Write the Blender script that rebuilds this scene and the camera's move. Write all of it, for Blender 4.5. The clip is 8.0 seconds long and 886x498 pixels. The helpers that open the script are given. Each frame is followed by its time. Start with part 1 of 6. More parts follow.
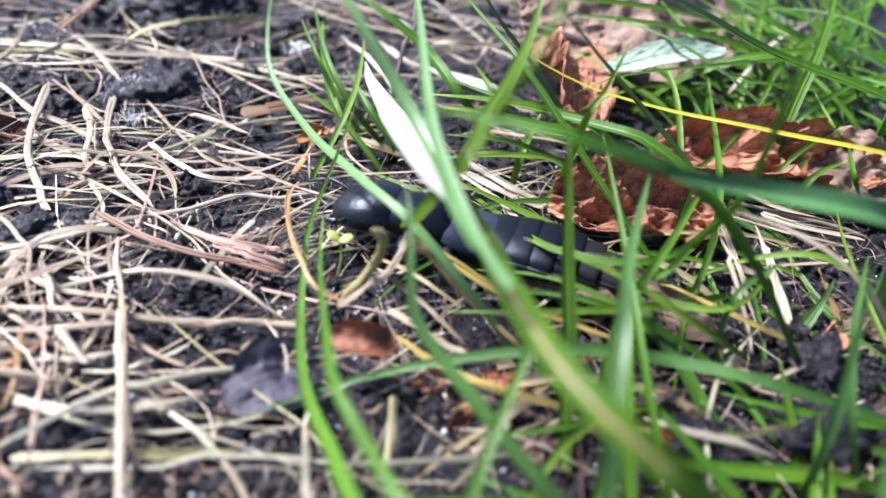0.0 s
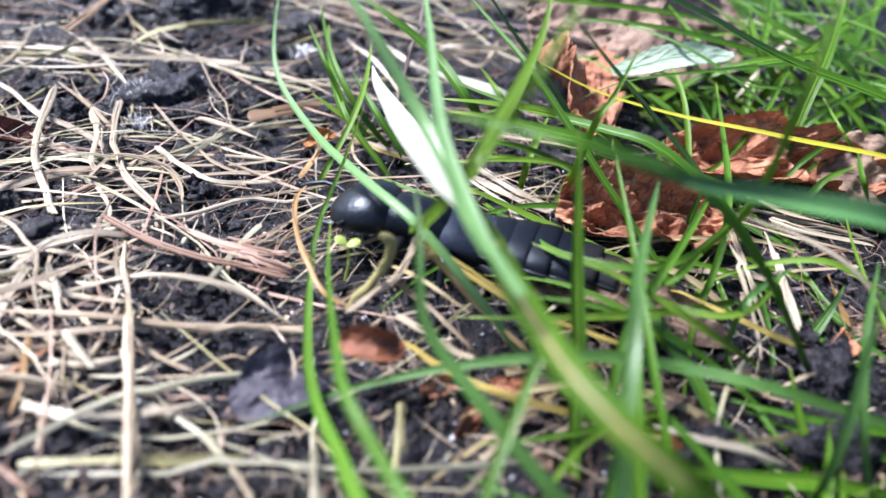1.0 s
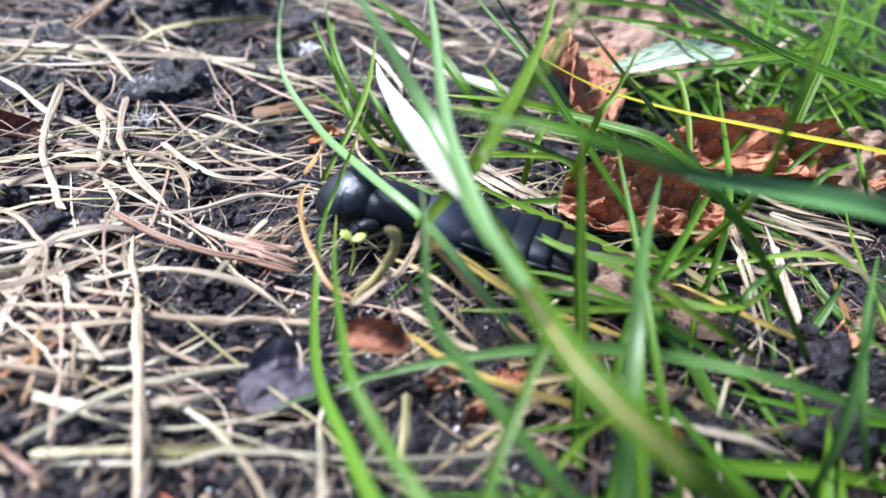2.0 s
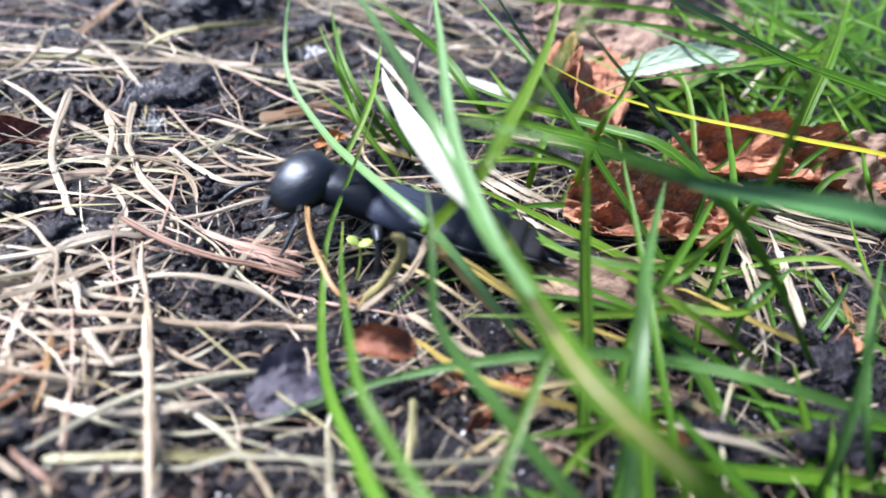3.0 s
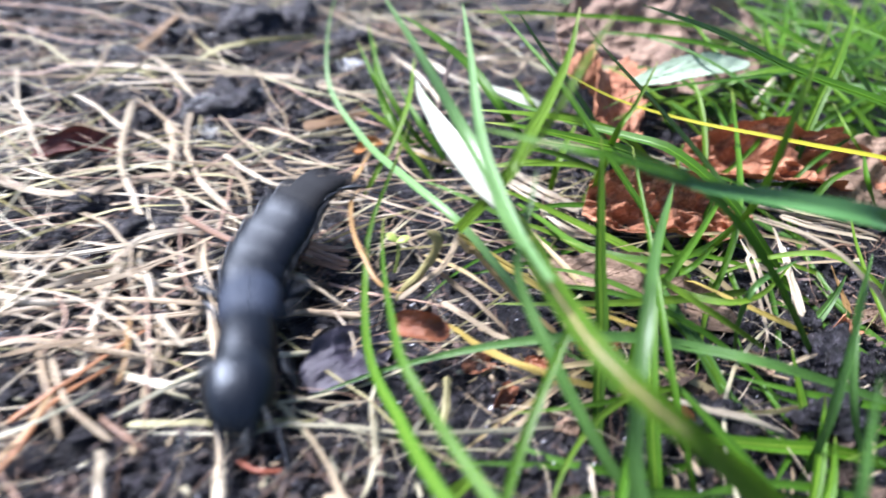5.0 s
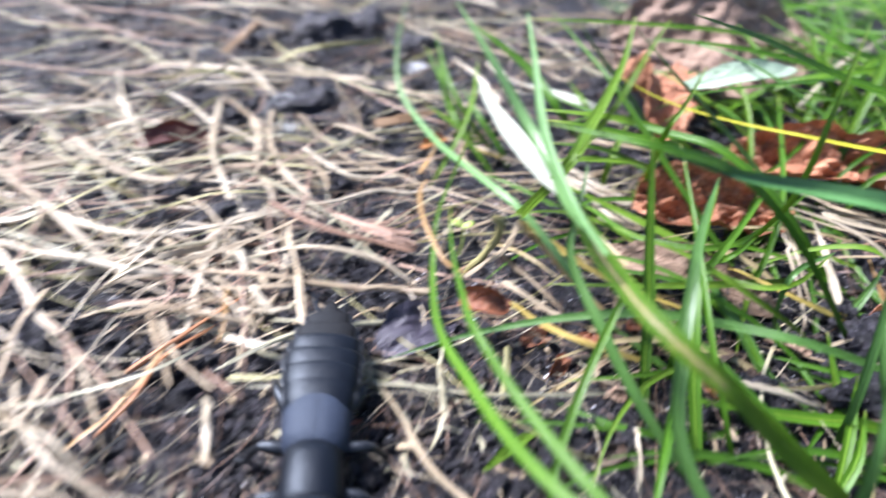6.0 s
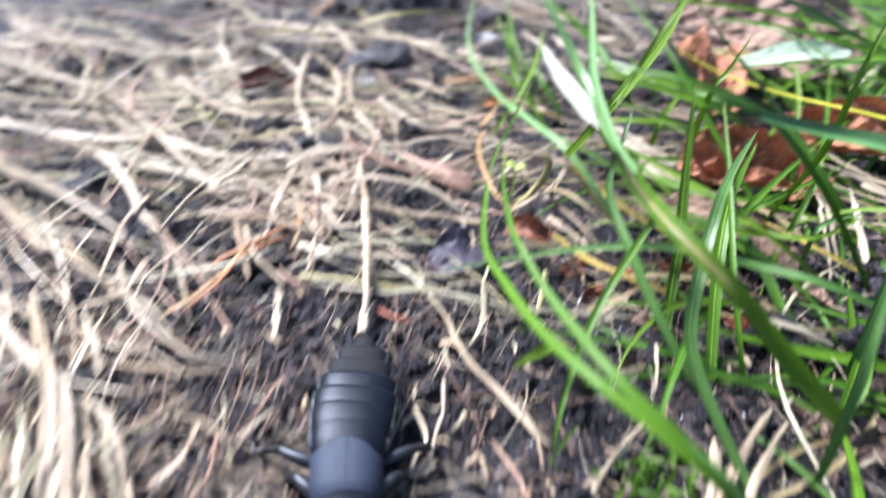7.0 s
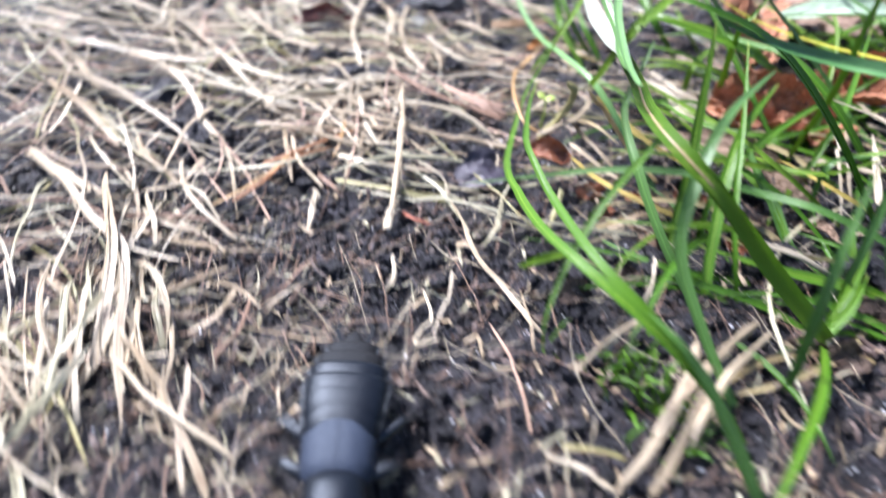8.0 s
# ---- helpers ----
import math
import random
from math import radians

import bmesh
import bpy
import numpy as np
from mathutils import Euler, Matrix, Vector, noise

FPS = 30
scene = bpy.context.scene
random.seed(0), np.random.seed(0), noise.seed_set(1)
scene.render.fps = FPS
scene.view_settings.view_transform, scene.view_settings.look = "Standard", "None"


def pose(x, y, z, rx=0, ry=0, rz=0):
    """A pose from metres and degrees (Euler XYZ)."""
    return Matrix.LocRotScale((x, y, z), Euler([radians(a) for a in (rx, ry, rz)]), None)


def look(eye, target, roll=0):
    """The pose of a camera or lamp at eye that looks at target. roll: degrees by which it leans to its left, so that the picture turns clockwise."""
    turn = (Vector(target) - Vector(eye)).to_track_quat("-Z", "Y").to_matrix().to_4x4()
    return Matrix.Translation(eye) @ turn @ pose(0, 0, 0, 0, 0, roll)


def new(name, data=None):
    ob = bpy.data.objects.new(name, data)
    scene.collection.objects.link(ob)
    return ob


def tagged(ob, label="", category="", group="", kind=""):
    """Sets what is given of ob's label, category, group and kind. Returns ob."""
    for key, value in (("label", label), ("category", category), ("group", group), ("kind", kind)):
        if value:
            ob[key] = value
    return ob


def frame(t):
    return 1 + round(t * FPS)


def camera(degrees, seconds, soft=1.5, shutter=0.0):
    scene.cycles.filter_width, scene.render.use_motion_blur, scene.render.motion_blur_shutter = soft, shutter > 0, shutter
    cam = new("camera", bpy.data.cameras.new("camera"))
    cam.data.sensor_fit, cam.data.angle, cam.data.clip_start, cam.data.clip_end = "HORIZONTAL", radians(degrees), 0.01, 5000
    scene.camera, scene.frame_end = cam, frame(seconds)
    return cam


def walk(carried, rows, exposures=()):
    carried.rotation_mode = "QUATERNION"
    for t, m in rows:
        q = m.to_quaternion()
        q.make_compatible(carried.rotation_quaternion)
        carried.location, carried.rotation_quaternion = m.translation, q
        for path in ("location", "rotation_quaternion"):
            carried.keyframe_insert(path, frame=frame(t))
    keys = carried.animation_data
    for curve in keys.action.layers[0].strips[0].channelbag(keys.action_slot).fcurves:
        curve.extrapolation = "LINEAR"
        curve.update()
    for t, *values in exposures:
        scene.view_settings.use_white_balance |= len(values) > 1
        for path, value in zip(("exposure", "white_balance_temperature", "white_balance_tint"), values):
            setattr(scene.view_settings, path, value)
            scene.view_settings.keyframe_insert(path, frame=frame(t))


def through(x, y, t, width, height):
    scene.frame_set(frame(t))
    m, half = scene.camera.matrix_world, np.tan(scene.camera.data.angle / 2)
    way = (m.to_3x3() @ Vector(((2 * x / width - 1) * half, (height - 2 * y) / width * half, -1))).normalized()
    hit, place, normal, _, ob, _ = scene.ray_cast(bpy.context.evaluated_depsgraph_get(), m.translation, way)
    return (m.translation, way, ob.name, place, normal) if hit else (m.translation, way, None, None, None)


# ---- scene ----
MM = 0.001
cam = camera(64.0, 8.0, soft=1.5, shutter=2.2)
cam.data.dof.use_dof, cam.data.dof.focus_distance, cam.data.dof.aperture_fstop = True, 0.060, 20.0
# seconds, place in millimetres, turn in degrees
PATH = [
    (0.0, 0.00, -0.00, 37.50, 47.50, -7.00, 0.00),
    (0.5, -0.29, 0.18, 37.58, 47.59, -6.97, 0.04),
    (1.0, -0.40, 0.29, 37.48, 47.64, -6.98, 0.24),
    (2.5, -0.76, -0.68, 37.86, 47.46, -6.80, 0.29),
    (3.0, -0.85, -0.31, 38.31, 47.32, -6.57, 0.44),
    (3.5, -1.22, -0.50, 38.68, 47.61, -6.34, 0.47),
    (4.0, -0.51, -1.48, 38.94, 47.72, -6.02, 0.82),
    (5.5, -2.60, -7.47, 43.38, 47.17, -4.62, 3.17),
    (6.0, -3.31, -10.76, 44.29, 47.54, -3.94, 5.39),
    (6.5, -2.41, -15.29, 44.61, 47.64, -3.43, 8.89),
    (7.0, -0.89, -20.26, 43.70, 47.64, -3.90, 12.19),
    (7.5, 1.04, -24.77, 43.12, 46.55, -3.87, 16.04),
    (8.0, 5.46, -27.47, 42.80, 45.93, -3.10, 18.88),
]
walk(cam, [(t, pose(x * MM, y * MM, z * MM, rx, ry, rz)) for t, x, y, z, rx, ry, rz in PATH],
     exposures=[(0.0, 1.46, 5850, 18), (4.2, 1.46, 5850, 18), (5.5, 1.66, 5900, 18), (8.0, 1.68, 5900, 18)])

# ---- light ----
world = bpy.data.worlds.new("sky")
scene.world = world
world.use_nodes = True
wn = world.node_tree
sky = wn.nodes.new("ShaderNodeTexSky")
sky.sky_type, sky.sun_disc, sky.sun_elevation, sky.sun_rotation = "NISHITA", False, radians(52), radians(-60)
wn.links.new(sky.outputs[0], wn.nodes["Background"].inputs[0])
wn.nodes["Background"].inputs[1].default_value = 0.078
sun = new("sun", bpy.data.lights.new("sun", "SUN"))
sun.data.energy, sun.data.angle, sun.data.color = 5.0, radians(18), (1.0, 0.99, 0.97)
sun.matrix_world = look((-0.62, 0.3, 0.8), (0, 0, 0))


# ---- materials ----
def material(name, rough=0.6, spec=0.5):
    m = bpy.data.materials.new(name)
    m.use_nodes = True
    b = m.node_tree.nodes["Principled BSDF"]
    b.inputs["Roughness"].default_value = rough
    b.inputs["Specular IOR Level"].default_value = spec
    return m, m.node_tree, b


def node(t, kind, **values):
    n = t.nodes.new(kind)
    for key, value in values.items():
        n.inputs[key.replace("_", " ")].default_value = value
    return n


def ramp(t, source, stops):
    n = t.nodes.new("ShaderNodeValToRGB")
    e = n.color_ramp.elements
    while len(e) < len(stops):
        e.new(0.5)
    for k, (p, c) in zip(e, stops):
        k.position, k.color = p, (*c, 1)
    t.links.new(source, n.inputs[0])
    return n.outputs[0]


def mixed(t, a, b, factor, mode="MIX"):
    n = t.nodes.new("ShaderNodeMix")
    n.data_type, n.blend_type = "RGBA", mode
    for source, socket in ((factor, n.inputs[0]), (a, n.inputs[6]), (b, n.inputs[7])):
        if hasattr(source, "is_linked"):
            t.links.new(source, socket)
        else:
            socket.default_value = source if isinstance(source, float) else (*source, 1)
    return n.outputs[2]


def grain(t, scale, detail=6.0, rough=0.6, coord="Object", stretch=None):
    tc = t.nodes.new("ShaderNodeTexCoord")
    n = node(t, "ShaderNodeTexNoise", Scale=scale, Detail=detail, Roughness=rough)
    out = tc.outputs[coord]
    if stretch:
        mp = t.nodes.new("ShaderNodeMapping")
        mp.inputs["Scale"].default_value = stretch
        t.links.new(out, mp.inputs[0])
        out = mp.outputs[0]
    t.links.new(out, n.inputs["Vector"])
    return n.outputs[0]


def relief(t, b, height, strength, distance):
    n = node(t, "ShaderNodeBump", Strength=strength, Distance=distance)
    t.links.new(height, n.inputs["Height"])
    t.links.new(n.outputs[0], b.inputs["Normal"])


def soil_material(name, dark, mid, light, rough=0.55):
    m, t, b = material(name, rough, 0.45)
    fine = grain(t, 3400, 10, 0.75)
    wide = grain(t, 170, 5, 0.6)
    tiny = grain(t, 11000, 4, 0.7)
    c = ramp(t, fine, [(0.38, dark), (0.52, mid), (0.66, light)])
    c = mixed(t, c, tuple(v * 0.8 for v in dark), ramp(t, wide, [(0.44, (0, 0, 0)), (0.66, (0.7,) * 3)]))
    c = mixed(t, c, (light[0] * 1.35, light[1] * 1.25, light[2] * 1.25), ramp(t, grain(t, 700, 6, 0.7), [(0.56, (0, 0, 0)), (0.7, (0.55,) * 3)]))
    # pale mineral specks that also paint in wet sparkle
    c = mixed(t, c, (0.42, 0.4, 0.41), ramp(t, tiny, [(0.64, (0, 0, 0)), (0.72, (0.8,) * 3)]))
    t.links.new(c, b.inputs["Base Color"])
    t.links.new(ramp(t, grain(t, 1500, 5), [(0.35, (0.18,) * 3), (0.62, (0.75,) * 3)]), b.inputs["Roughness"])
    high = t.nodes.new("ShaderNodeMath")
    high.operation = "MULTIPLY_ADD"
    high.inputs[1].default_value = 0.35
    t.links.new(tiny, high.inputs[0])
    t.links.new(fine, high.inputs[2])
    relief(t, b, high.outputs[0], 1.0, 0.0006)
    return m


SOIL = soil_material("dark moist soil", (0.004, 0.0038, 0.005), (0.019, 0.0172, 0.0225), (0.115, 0.108, 0.13))
CRUMB = soil_material("soil crumbs", (0.005, 0.0046, 0.006), (0.024, 0.0215, 0.0275), (0.15, 0.14, 0.165))


HUMUS = soil_material("brown humus", (0.035, 0.026, 0.024), (0.12, 0.09, 0.08), (0.32, 0.27, 0.24), 0.7)


def plant_material(name, base, vein, tip=None, through=0.35, rough=0.4, ribs=9.0, stain=None, spec=0.5, fibrous=False):
    m, t, b = material(name, rough, spec)
    tc = t.nodes.new("ShaderNodeTexCoord")
    sep = t.nodes.new("ShaderNodeSeparateXYZ")
    t.links.new(tc.outputs["UV"], sep.inputs[0])
    wave = t.nodes.new("ShaderNodeMath")
    wave.operation = "MULTIPLY"
    wave.inputs[1].default_value = ribs * 6.2832
    t.links.new(sep.outputs[0], wave.inputs[0])
    sine = t.nodes.new("ShaderNodeMath")
    sine.operation = "SINE"
    t.links.new(wave.outputs[0], sine.inputs[0])
    lines = ramp(t, sine.outputs[0], [(0.2, (0, 0, 0)), (1.0, (1, 1, 1))])
    noise_wide = grain(t, 130, 4, 0.6)
    c = mixed(t, base, vein, lines)
    if fibrous:
        mp = t.nodes.new("ShaderNodeMapping")
        mp.inputs["Scale"].default_value = (9.0, 2.2, 1.0)
        shift = t.nodes.new("ShaderNodeObjectInfo")
        t.links.new(shift.outputs["Random"], mp.inputs["Location"])
        t.links.new(tc.outputs["UV"], mp.inputs[0])
        streak = node(t, "ShaderNodeTexNoise", Scale=1.7, Detail=5.0, Roughness=0.65)
        t.links.new(mp.outputs[0], streak.inputs["Vector"])
        c = mixed(t, c, (base[0] * 0.34, base[1] * 0.28, base[2] * 0.22), ramp(t, streak.outputs[0], [(0.5, (0, 0, 0)), (0.68, (0.9,) * 3)]))
        c = mixed(t, c, tuple(min(0.85, v * 1.25) for v in vein), ramp(t, streak.outputs[0], [(0.3, (0.9,) * 3), (0.46, (0, 0, 0))]))
    c = mixed(t, c, tuple(v * 0.6 for v in base), ramp(t, noise_wide, [(0.42, (0, 0, 0)), (0.7, (0.8,) * 3)]))
    info = t.nodes.new("ShaderNodeObjectInfo")
    c = mixed(t, c, tuple(min(1, v * 1.45) for v in base), ramp(t, info.outputs["Random"], [(0.0, (0, 0, 0)), (1.0, (0.7,) * 3)]))
    piece = t.nodes.new("ShaderNodeNewGeometry")
    if fibrous:
        many = t.nodes.new("ShaderNodeMath")
        many.operation = "MULTIPLY"
        many.inputs[1].default_value = 9.0
        t.links.new(info.outputs["Random"], many.inputs[0])
        part_of = t.nodes.new("ShaderNodeMath")
        part_of.operation = "FRACT"
        t.links.new(many.outputs[0], part_of.inputs[0])
        c = mixed(t, c, (base[0] * 0.62, base[1] * 0.54, base[2] * 0.45), ramp(t, part_of.outputs[0], [(0.45, (0, 0, 0)), (1.0, (0.85,) * 3)]))
    c = mixed(t, c, tuple(v * 0.5 for v in base), ramp(t, piece.outputs["Random Per Island"], [(0.55, (0, 0, 0)), (1.0, (0.6,) * 3)]))
    if stain:
        c = mixed(t, c, stain, ramp(t, grain(t, 420, 6, 0.7), [(0.55, (0, 0, 0)), (0.72, (0.85,) * 3)]))
    if tip:
        c = mixed(t, c, tip, ramp(t, sep.outputs[1], [(0.0, (1, 1, 1)), (0.09, (0, 0, 0))]))
    t.links.new(c, b.inputs["Base Color"])
    relief(t, b, sine.outputs[0], 0.1 if fibrous else 0.25, 0.00012)
    thin = t.nodes.new("ShaderNodeBsdfTranslucent")
    t.links.new(c if fibrous else mixed(t, c, (0.9, 1.0, 0.12), 0.09, "MIX"), thin.inputs[0])
    blend = t.nodes.new("ShaderNodeMixShader")
    blend.inputs[0].default_value = through
    t.links.new(b.outputs[0], blend.inputs[1])
    t.links.new(thin.outputs[0], blend.inputs[2])
    t.links.new(blend.outputs[0], t.nodes["Material Output"].inputs[0])
    return m


GREEN = plant_material("green grass", (0.084, 0.205, 0.01), (0.15, 0.295, 0.024), (0.35, 0.42, 0.08), 0.32, 0.4, spec=0.35)
DEEP = plant_material("deep green grass", (0.055, 0.148, 0.009), (0.1, 0.225, 0.019), None, 0.28, 0.4, spec=0.35)
LIME = plant_material("light green grass", (0.15, 0.28, 0.02), (0.24, 0.38, 0.045), (0.4, 0.5, 0.12), 0.35, 0.42, spec=0.35)
# base is lighter and bluer to paint the sky sheen band
GLOSS = plant_material("glossy wide grass", (0.07, 0.185, 0.05), (0.105, 0.235, 0.08), None, 0.2, 0.28, spec=1.0)
BROAD = plant_material("broad yellow-green grass", (0.075, 0.17, 0.011), (0.14, 0.26, 0.024), None, 0.4, 0.5, 7.0, (0.34, 0.36, 0.08), spec=0.15)
SHEATH = plant_material("yellow-green leaf sheath", (0.18, 0.31, 0.03), (0.27, 0.39, 0.055), None, 0.4, 0.5, spec=0.2)
YELLOW = plant_material("yellow grass", (0.5, 0.48, 0.03), (0.6, 0.55, 0.06), None, 0.35, 0.4)
# near white; paints light on the broad blade's underside
WHITE = plant_material("near-white grass", (0.58, 0.6, 0.48), (0.74, 0.75, 0.64), None, 0.3, 0.4)
# green with extra blue painted in as sky sheen
SHEEN = plant_material("green grass with painted sky sheen", (0.085, 0.2, 0.035), (0.145, 0.285, 0.07), None, 0.28, 0.4, spec=0.6)
# paler green; the sky's bright sheen is put into the colour
PALE_SHEEN = plant_material("green grass with pale painted sheen", (0.17, 0.33, 0.1), (0.27, 0.44, 0.19), None, 0.3, 0.34, spec=0.8)
STRAWY = plant_material("straw-coloured grass", (0.5, 0.4, 0.2), (0.6, 0.5, 0.28), None, 0.25, 0.5, fibrous=True)
TAN = plant_material("tan straw", (0.43, 0.34, 0.222), (0.65, 0.54, 0.388), None, 0.12, 0.55, 3.0, (0.17, 0.1, 0.06), fibrous=True)
PALE = plant_material("pale straw", (0.48, 0.405, 0.285), (0.69, 0.61, 0.475), None, 0.12, 0.5, 3.0, (0.28, 0.18, 0.1), fibrous=True)
GREENISH = plant_material("greenish straw", (0.395, 0.365, 0.235), (0.58, 0.545, 0.405), None, 0.12, 0.5, 4.0, (0.3, 0.22, 0.1), fibrous=True)
OLIVE = plant_material("olive straw", (0.3, 0.27, 0.11), (0.42, 0.38, 0.18), None, 0.1, 0.5, 4.0, (0.16, 0.11, 0.05), fibrous=True)
AMBER = plant_material("amber straw", (0.5, 0.3, 0.11), (0.64, 0.42, 0.18), None, 0.15, 0.45, 4.0, fibrous=True)
ORANGE = plant_material("orange straw", (0.5, 0.22, 0.09), (0.6, 0.32, 0.15), None, 0.15, 0.5, 4.0, fibrous=True)
RUSTY = plant_material("rusty straw", (0.3, 0.08, 0.04), (0.4, 0.14, 0.08), None, 0.1, 0.5, 4.0, fibrous=True)
BROWN = plant_material("brown straw", (0.36, 0.22, 0.15), (0.5, 0.36, 0.27), None, 0.1, 0.6, 4.0, (0.12, 0.07, 0.05), fibrous=True)
BARK = plant_material("brown bark strip", (0.3, 0.19, 0.1), (0.4, 0.28, 0.17), None, 0.05, 0.6, 4.0, fibrous=True)
WOOD = plant_material("split wood", (0.5, 0.33, 0.19), (0.62, 0.45, 0.28), None, 0.05, 0.6, 5.0, (0.2, 0.1, 0.05), fibrous=True)
HUMUS_STRIP = plant_material("dark rotted strip", (0.13, 0.09, 0.078), (0.2, 0.145, 0.125), None, 0.05, 0.6, 4.0, fibrous=True)
CUT = plant_material("cut straw", (0.62, 0.45, 0.2), (0.74, 0.6, 0.36), None, 0.15, 0.45, 4.0, fibrous=True)
YELLOWISH = plant_material("yellow straw", (0.5, 0.38, 0.09), (0.62, 0.5, 0.16), None, 0.15, 0.45, 4.0, fibrous=True)


def leaf_material(name, base, dark, light, through=0.15, rough=0.6, scale=500, wrinkled=True):
    m, t, b = material(name, rough, 0.4)
    wrinkle = grain(t, scale, 8, 0.7, stretch=(1, 2.6, 1))
    wide = grain(t, 110, 5, 0.6)
    crease = node(t, "ShaderNodeTexVoronoi", Scale=scale * 2.2)
    crease.feature = "DISTANCE_TO_EDGE"
    place = t.nodes.new("ShaderNodeTexCoord")
    bent = t.nodes.new("ShaderNodeMix")
    bent.data_type, bent.blend_type = "RGBA", "LINEAR_LIGHT"
    bent.inputs[0].default_value = 0.002
    t.links.new(place.outputs["Object"], bent.inputs[6])
    t.links.new(wrinkle, bent.inputs[7])
    t.links.new(bent.outputs[2], crease.inputs["Vector"])
    # shade of the folds painted as dark lines; no relief follows them
    folds = ramp(t, crease.outputs["Distance"], [(0.0, (0, 0, 0)), (0.12, (1, 1, 1))])
    c = ramp(t, wrinkle, [(0.3, dark), (0.5, base), (0.75, light)])
    c = mixed(t, dark, c, folds) if wrinkled else c
    c = mixed(t, c, dark, ramp(t, wide, [(0.45, (0, 0, 0)), (0.68, (0.8,) * 3)]))
    t.links.new(c, b.inputs["Base Color"])
    relief(t, b, wrinkle, 0.8, 0.0005)
    thin = t.nodes.new("ShaderNodeBsdfTranslucent")
    t.links.new(c, thin.inputs[0])
    blend = t.nodes.new("ShaderNodeMixShader")
    blend.inputs[0].default_value = through
    t.links.new(b.outputs[0], blend.inputs[1])
    t.links.new(thin.outputs[0], blend.inputs[2])
    t.links.new(blend.outputs[0], t.nodes["Material Output"].inputs[0])
    return m


RUST_LEAF = leaf_material("rust brown dead leaf", (0.58, 0.27, 0.145), (0.3, 0.11, 0.055), (0.76, 0.45, 0.29), 0.22)
GREY_LEAF = leaf_material("grey brown dead leaf", (0.33, 0.22, 0.15), (0.17, 0.11, 0.07), (0.45, 0.33, 0.24))
DARK_LEAF = leaf_material("dark rotten leaf", (0.045, 0.039, 0.055), (0.025, 0.021, 0.03), (0.085, 0.075, 0.1), 0.03, 0.3, 260, False)
PINK_LEAF = leaf_material("pinkish tan dead leaf", (0.41, 0.28, 0.2), (0.22, 0.14, 0.1), (0.54, 0.4, 0.3), 0.2, 0.6, 350)
FLUFF = plant_material("white fluff", (0.85, 0.85, 0.85), (0.9, 0.9, 0.9), None, 0.3, 0.6)
RED_LEAF = leaf_material("dark red leaf", (0.14, 0.035, 0.025), (0.05, 0.014, 0.012), (0.3, 0.1, 0.07), 0.1, 0.4)
CHESTNUT = leaf_material("chestnut brown leaf", (0.24, 0.085, 0.04), (0.12, 0.04, 0.02), (0.36, 0.16, 0.09), 0.15, 0.22, 250, False)
MINT_LEAF = leaf_material("pale green serrated leaf", (0.5, 0.63, 0.45), (0.38, 0.52, 0.32), (0.66, 0.76, 0.6), 0.25, 0.5, 900, False)
ORANGE_BIT = leaf_material("orange husk", (0.6, 0.26, 0.06), (0.3, 0.1, 0.03), (0.7, 0.45, 0.2))


def shell_material(name, base, rough, scale, bump, spec=0.5):
    m, t, b = material(name, rough, spec)
    # bluish highlight tint stands in for the blue sky reflected
    b.inputs["Specular Tint"].default_value = (0.78, 0.88, 1.0, 1.0)
    n = grain(t, scale, 4, 0.6)
    t.links.new(ramp(t, n, [(0.35, tuple(v * 0.6 for v in base)), (0.65, tuple(v * 1.5 for v in base))]), b.inputs["Base Color"])
    relief(t, b, n, bump, 0.00015)
    return m


SHELL = shell_material("black beetle shell", (0.0028, 0.0034, 0.0048), 0.36, 2500, 0.3, 0.42)
# bluish bases of plate and wing case paint in sky sheen
SATIN = shell_material("satin black beetle plate", (0.0036, 0.0046, 0.007), 0.38, 7000, 0.25, 0.22)
WING = shell_material("wing case with painted sky sheen", (0.019, 0.0245, 0.039), 0.55, 9000, 0.4, 0.3)
TAIL = shell_material("dull brown-black tail plate", (0.006, 0.005, 0.0045), 0.7, 7000, 0.3, 0.25)
LIMB = shell_material("black beetle limb", (0.01, 0.01, 0.011), 0.4, 6000, 0.3)
# pale grains, most of them put in for wet glints on the soil
SPARKLE_GRAIN, _t, _b = material("pale grain for soil sparkle", 0.2, 0.6)
_t.links.new(ramp(_t, grain(_t, 3000, 3), [(0.3, (0.4, 0.4, 0.42)), (0.7, (0.8, 0.8, 0.82))]), _b.inputs["Base Color"])


# ---- shapes ----
def link(name, bm, mat, parent=None, label="", smooth=True):
    me = bpy.data.meshes.new(name)
    bm.to_mesh(me)
    bm.free()
    return link_mesh(name, me, mat, parent, label, smooth)


def link_mesh(name, me, mat, parent=None, label="", smooth=True):
    if smooth and not me.uv_layers:
        me.shade_smooth()
        me.set_sharp_from_angle(angle=radians(55))
    me.materials.append(mat)
    ob = new(name, me)
    if parent:
        ob.parent = parent
    return tagged(ob, label)


part = link


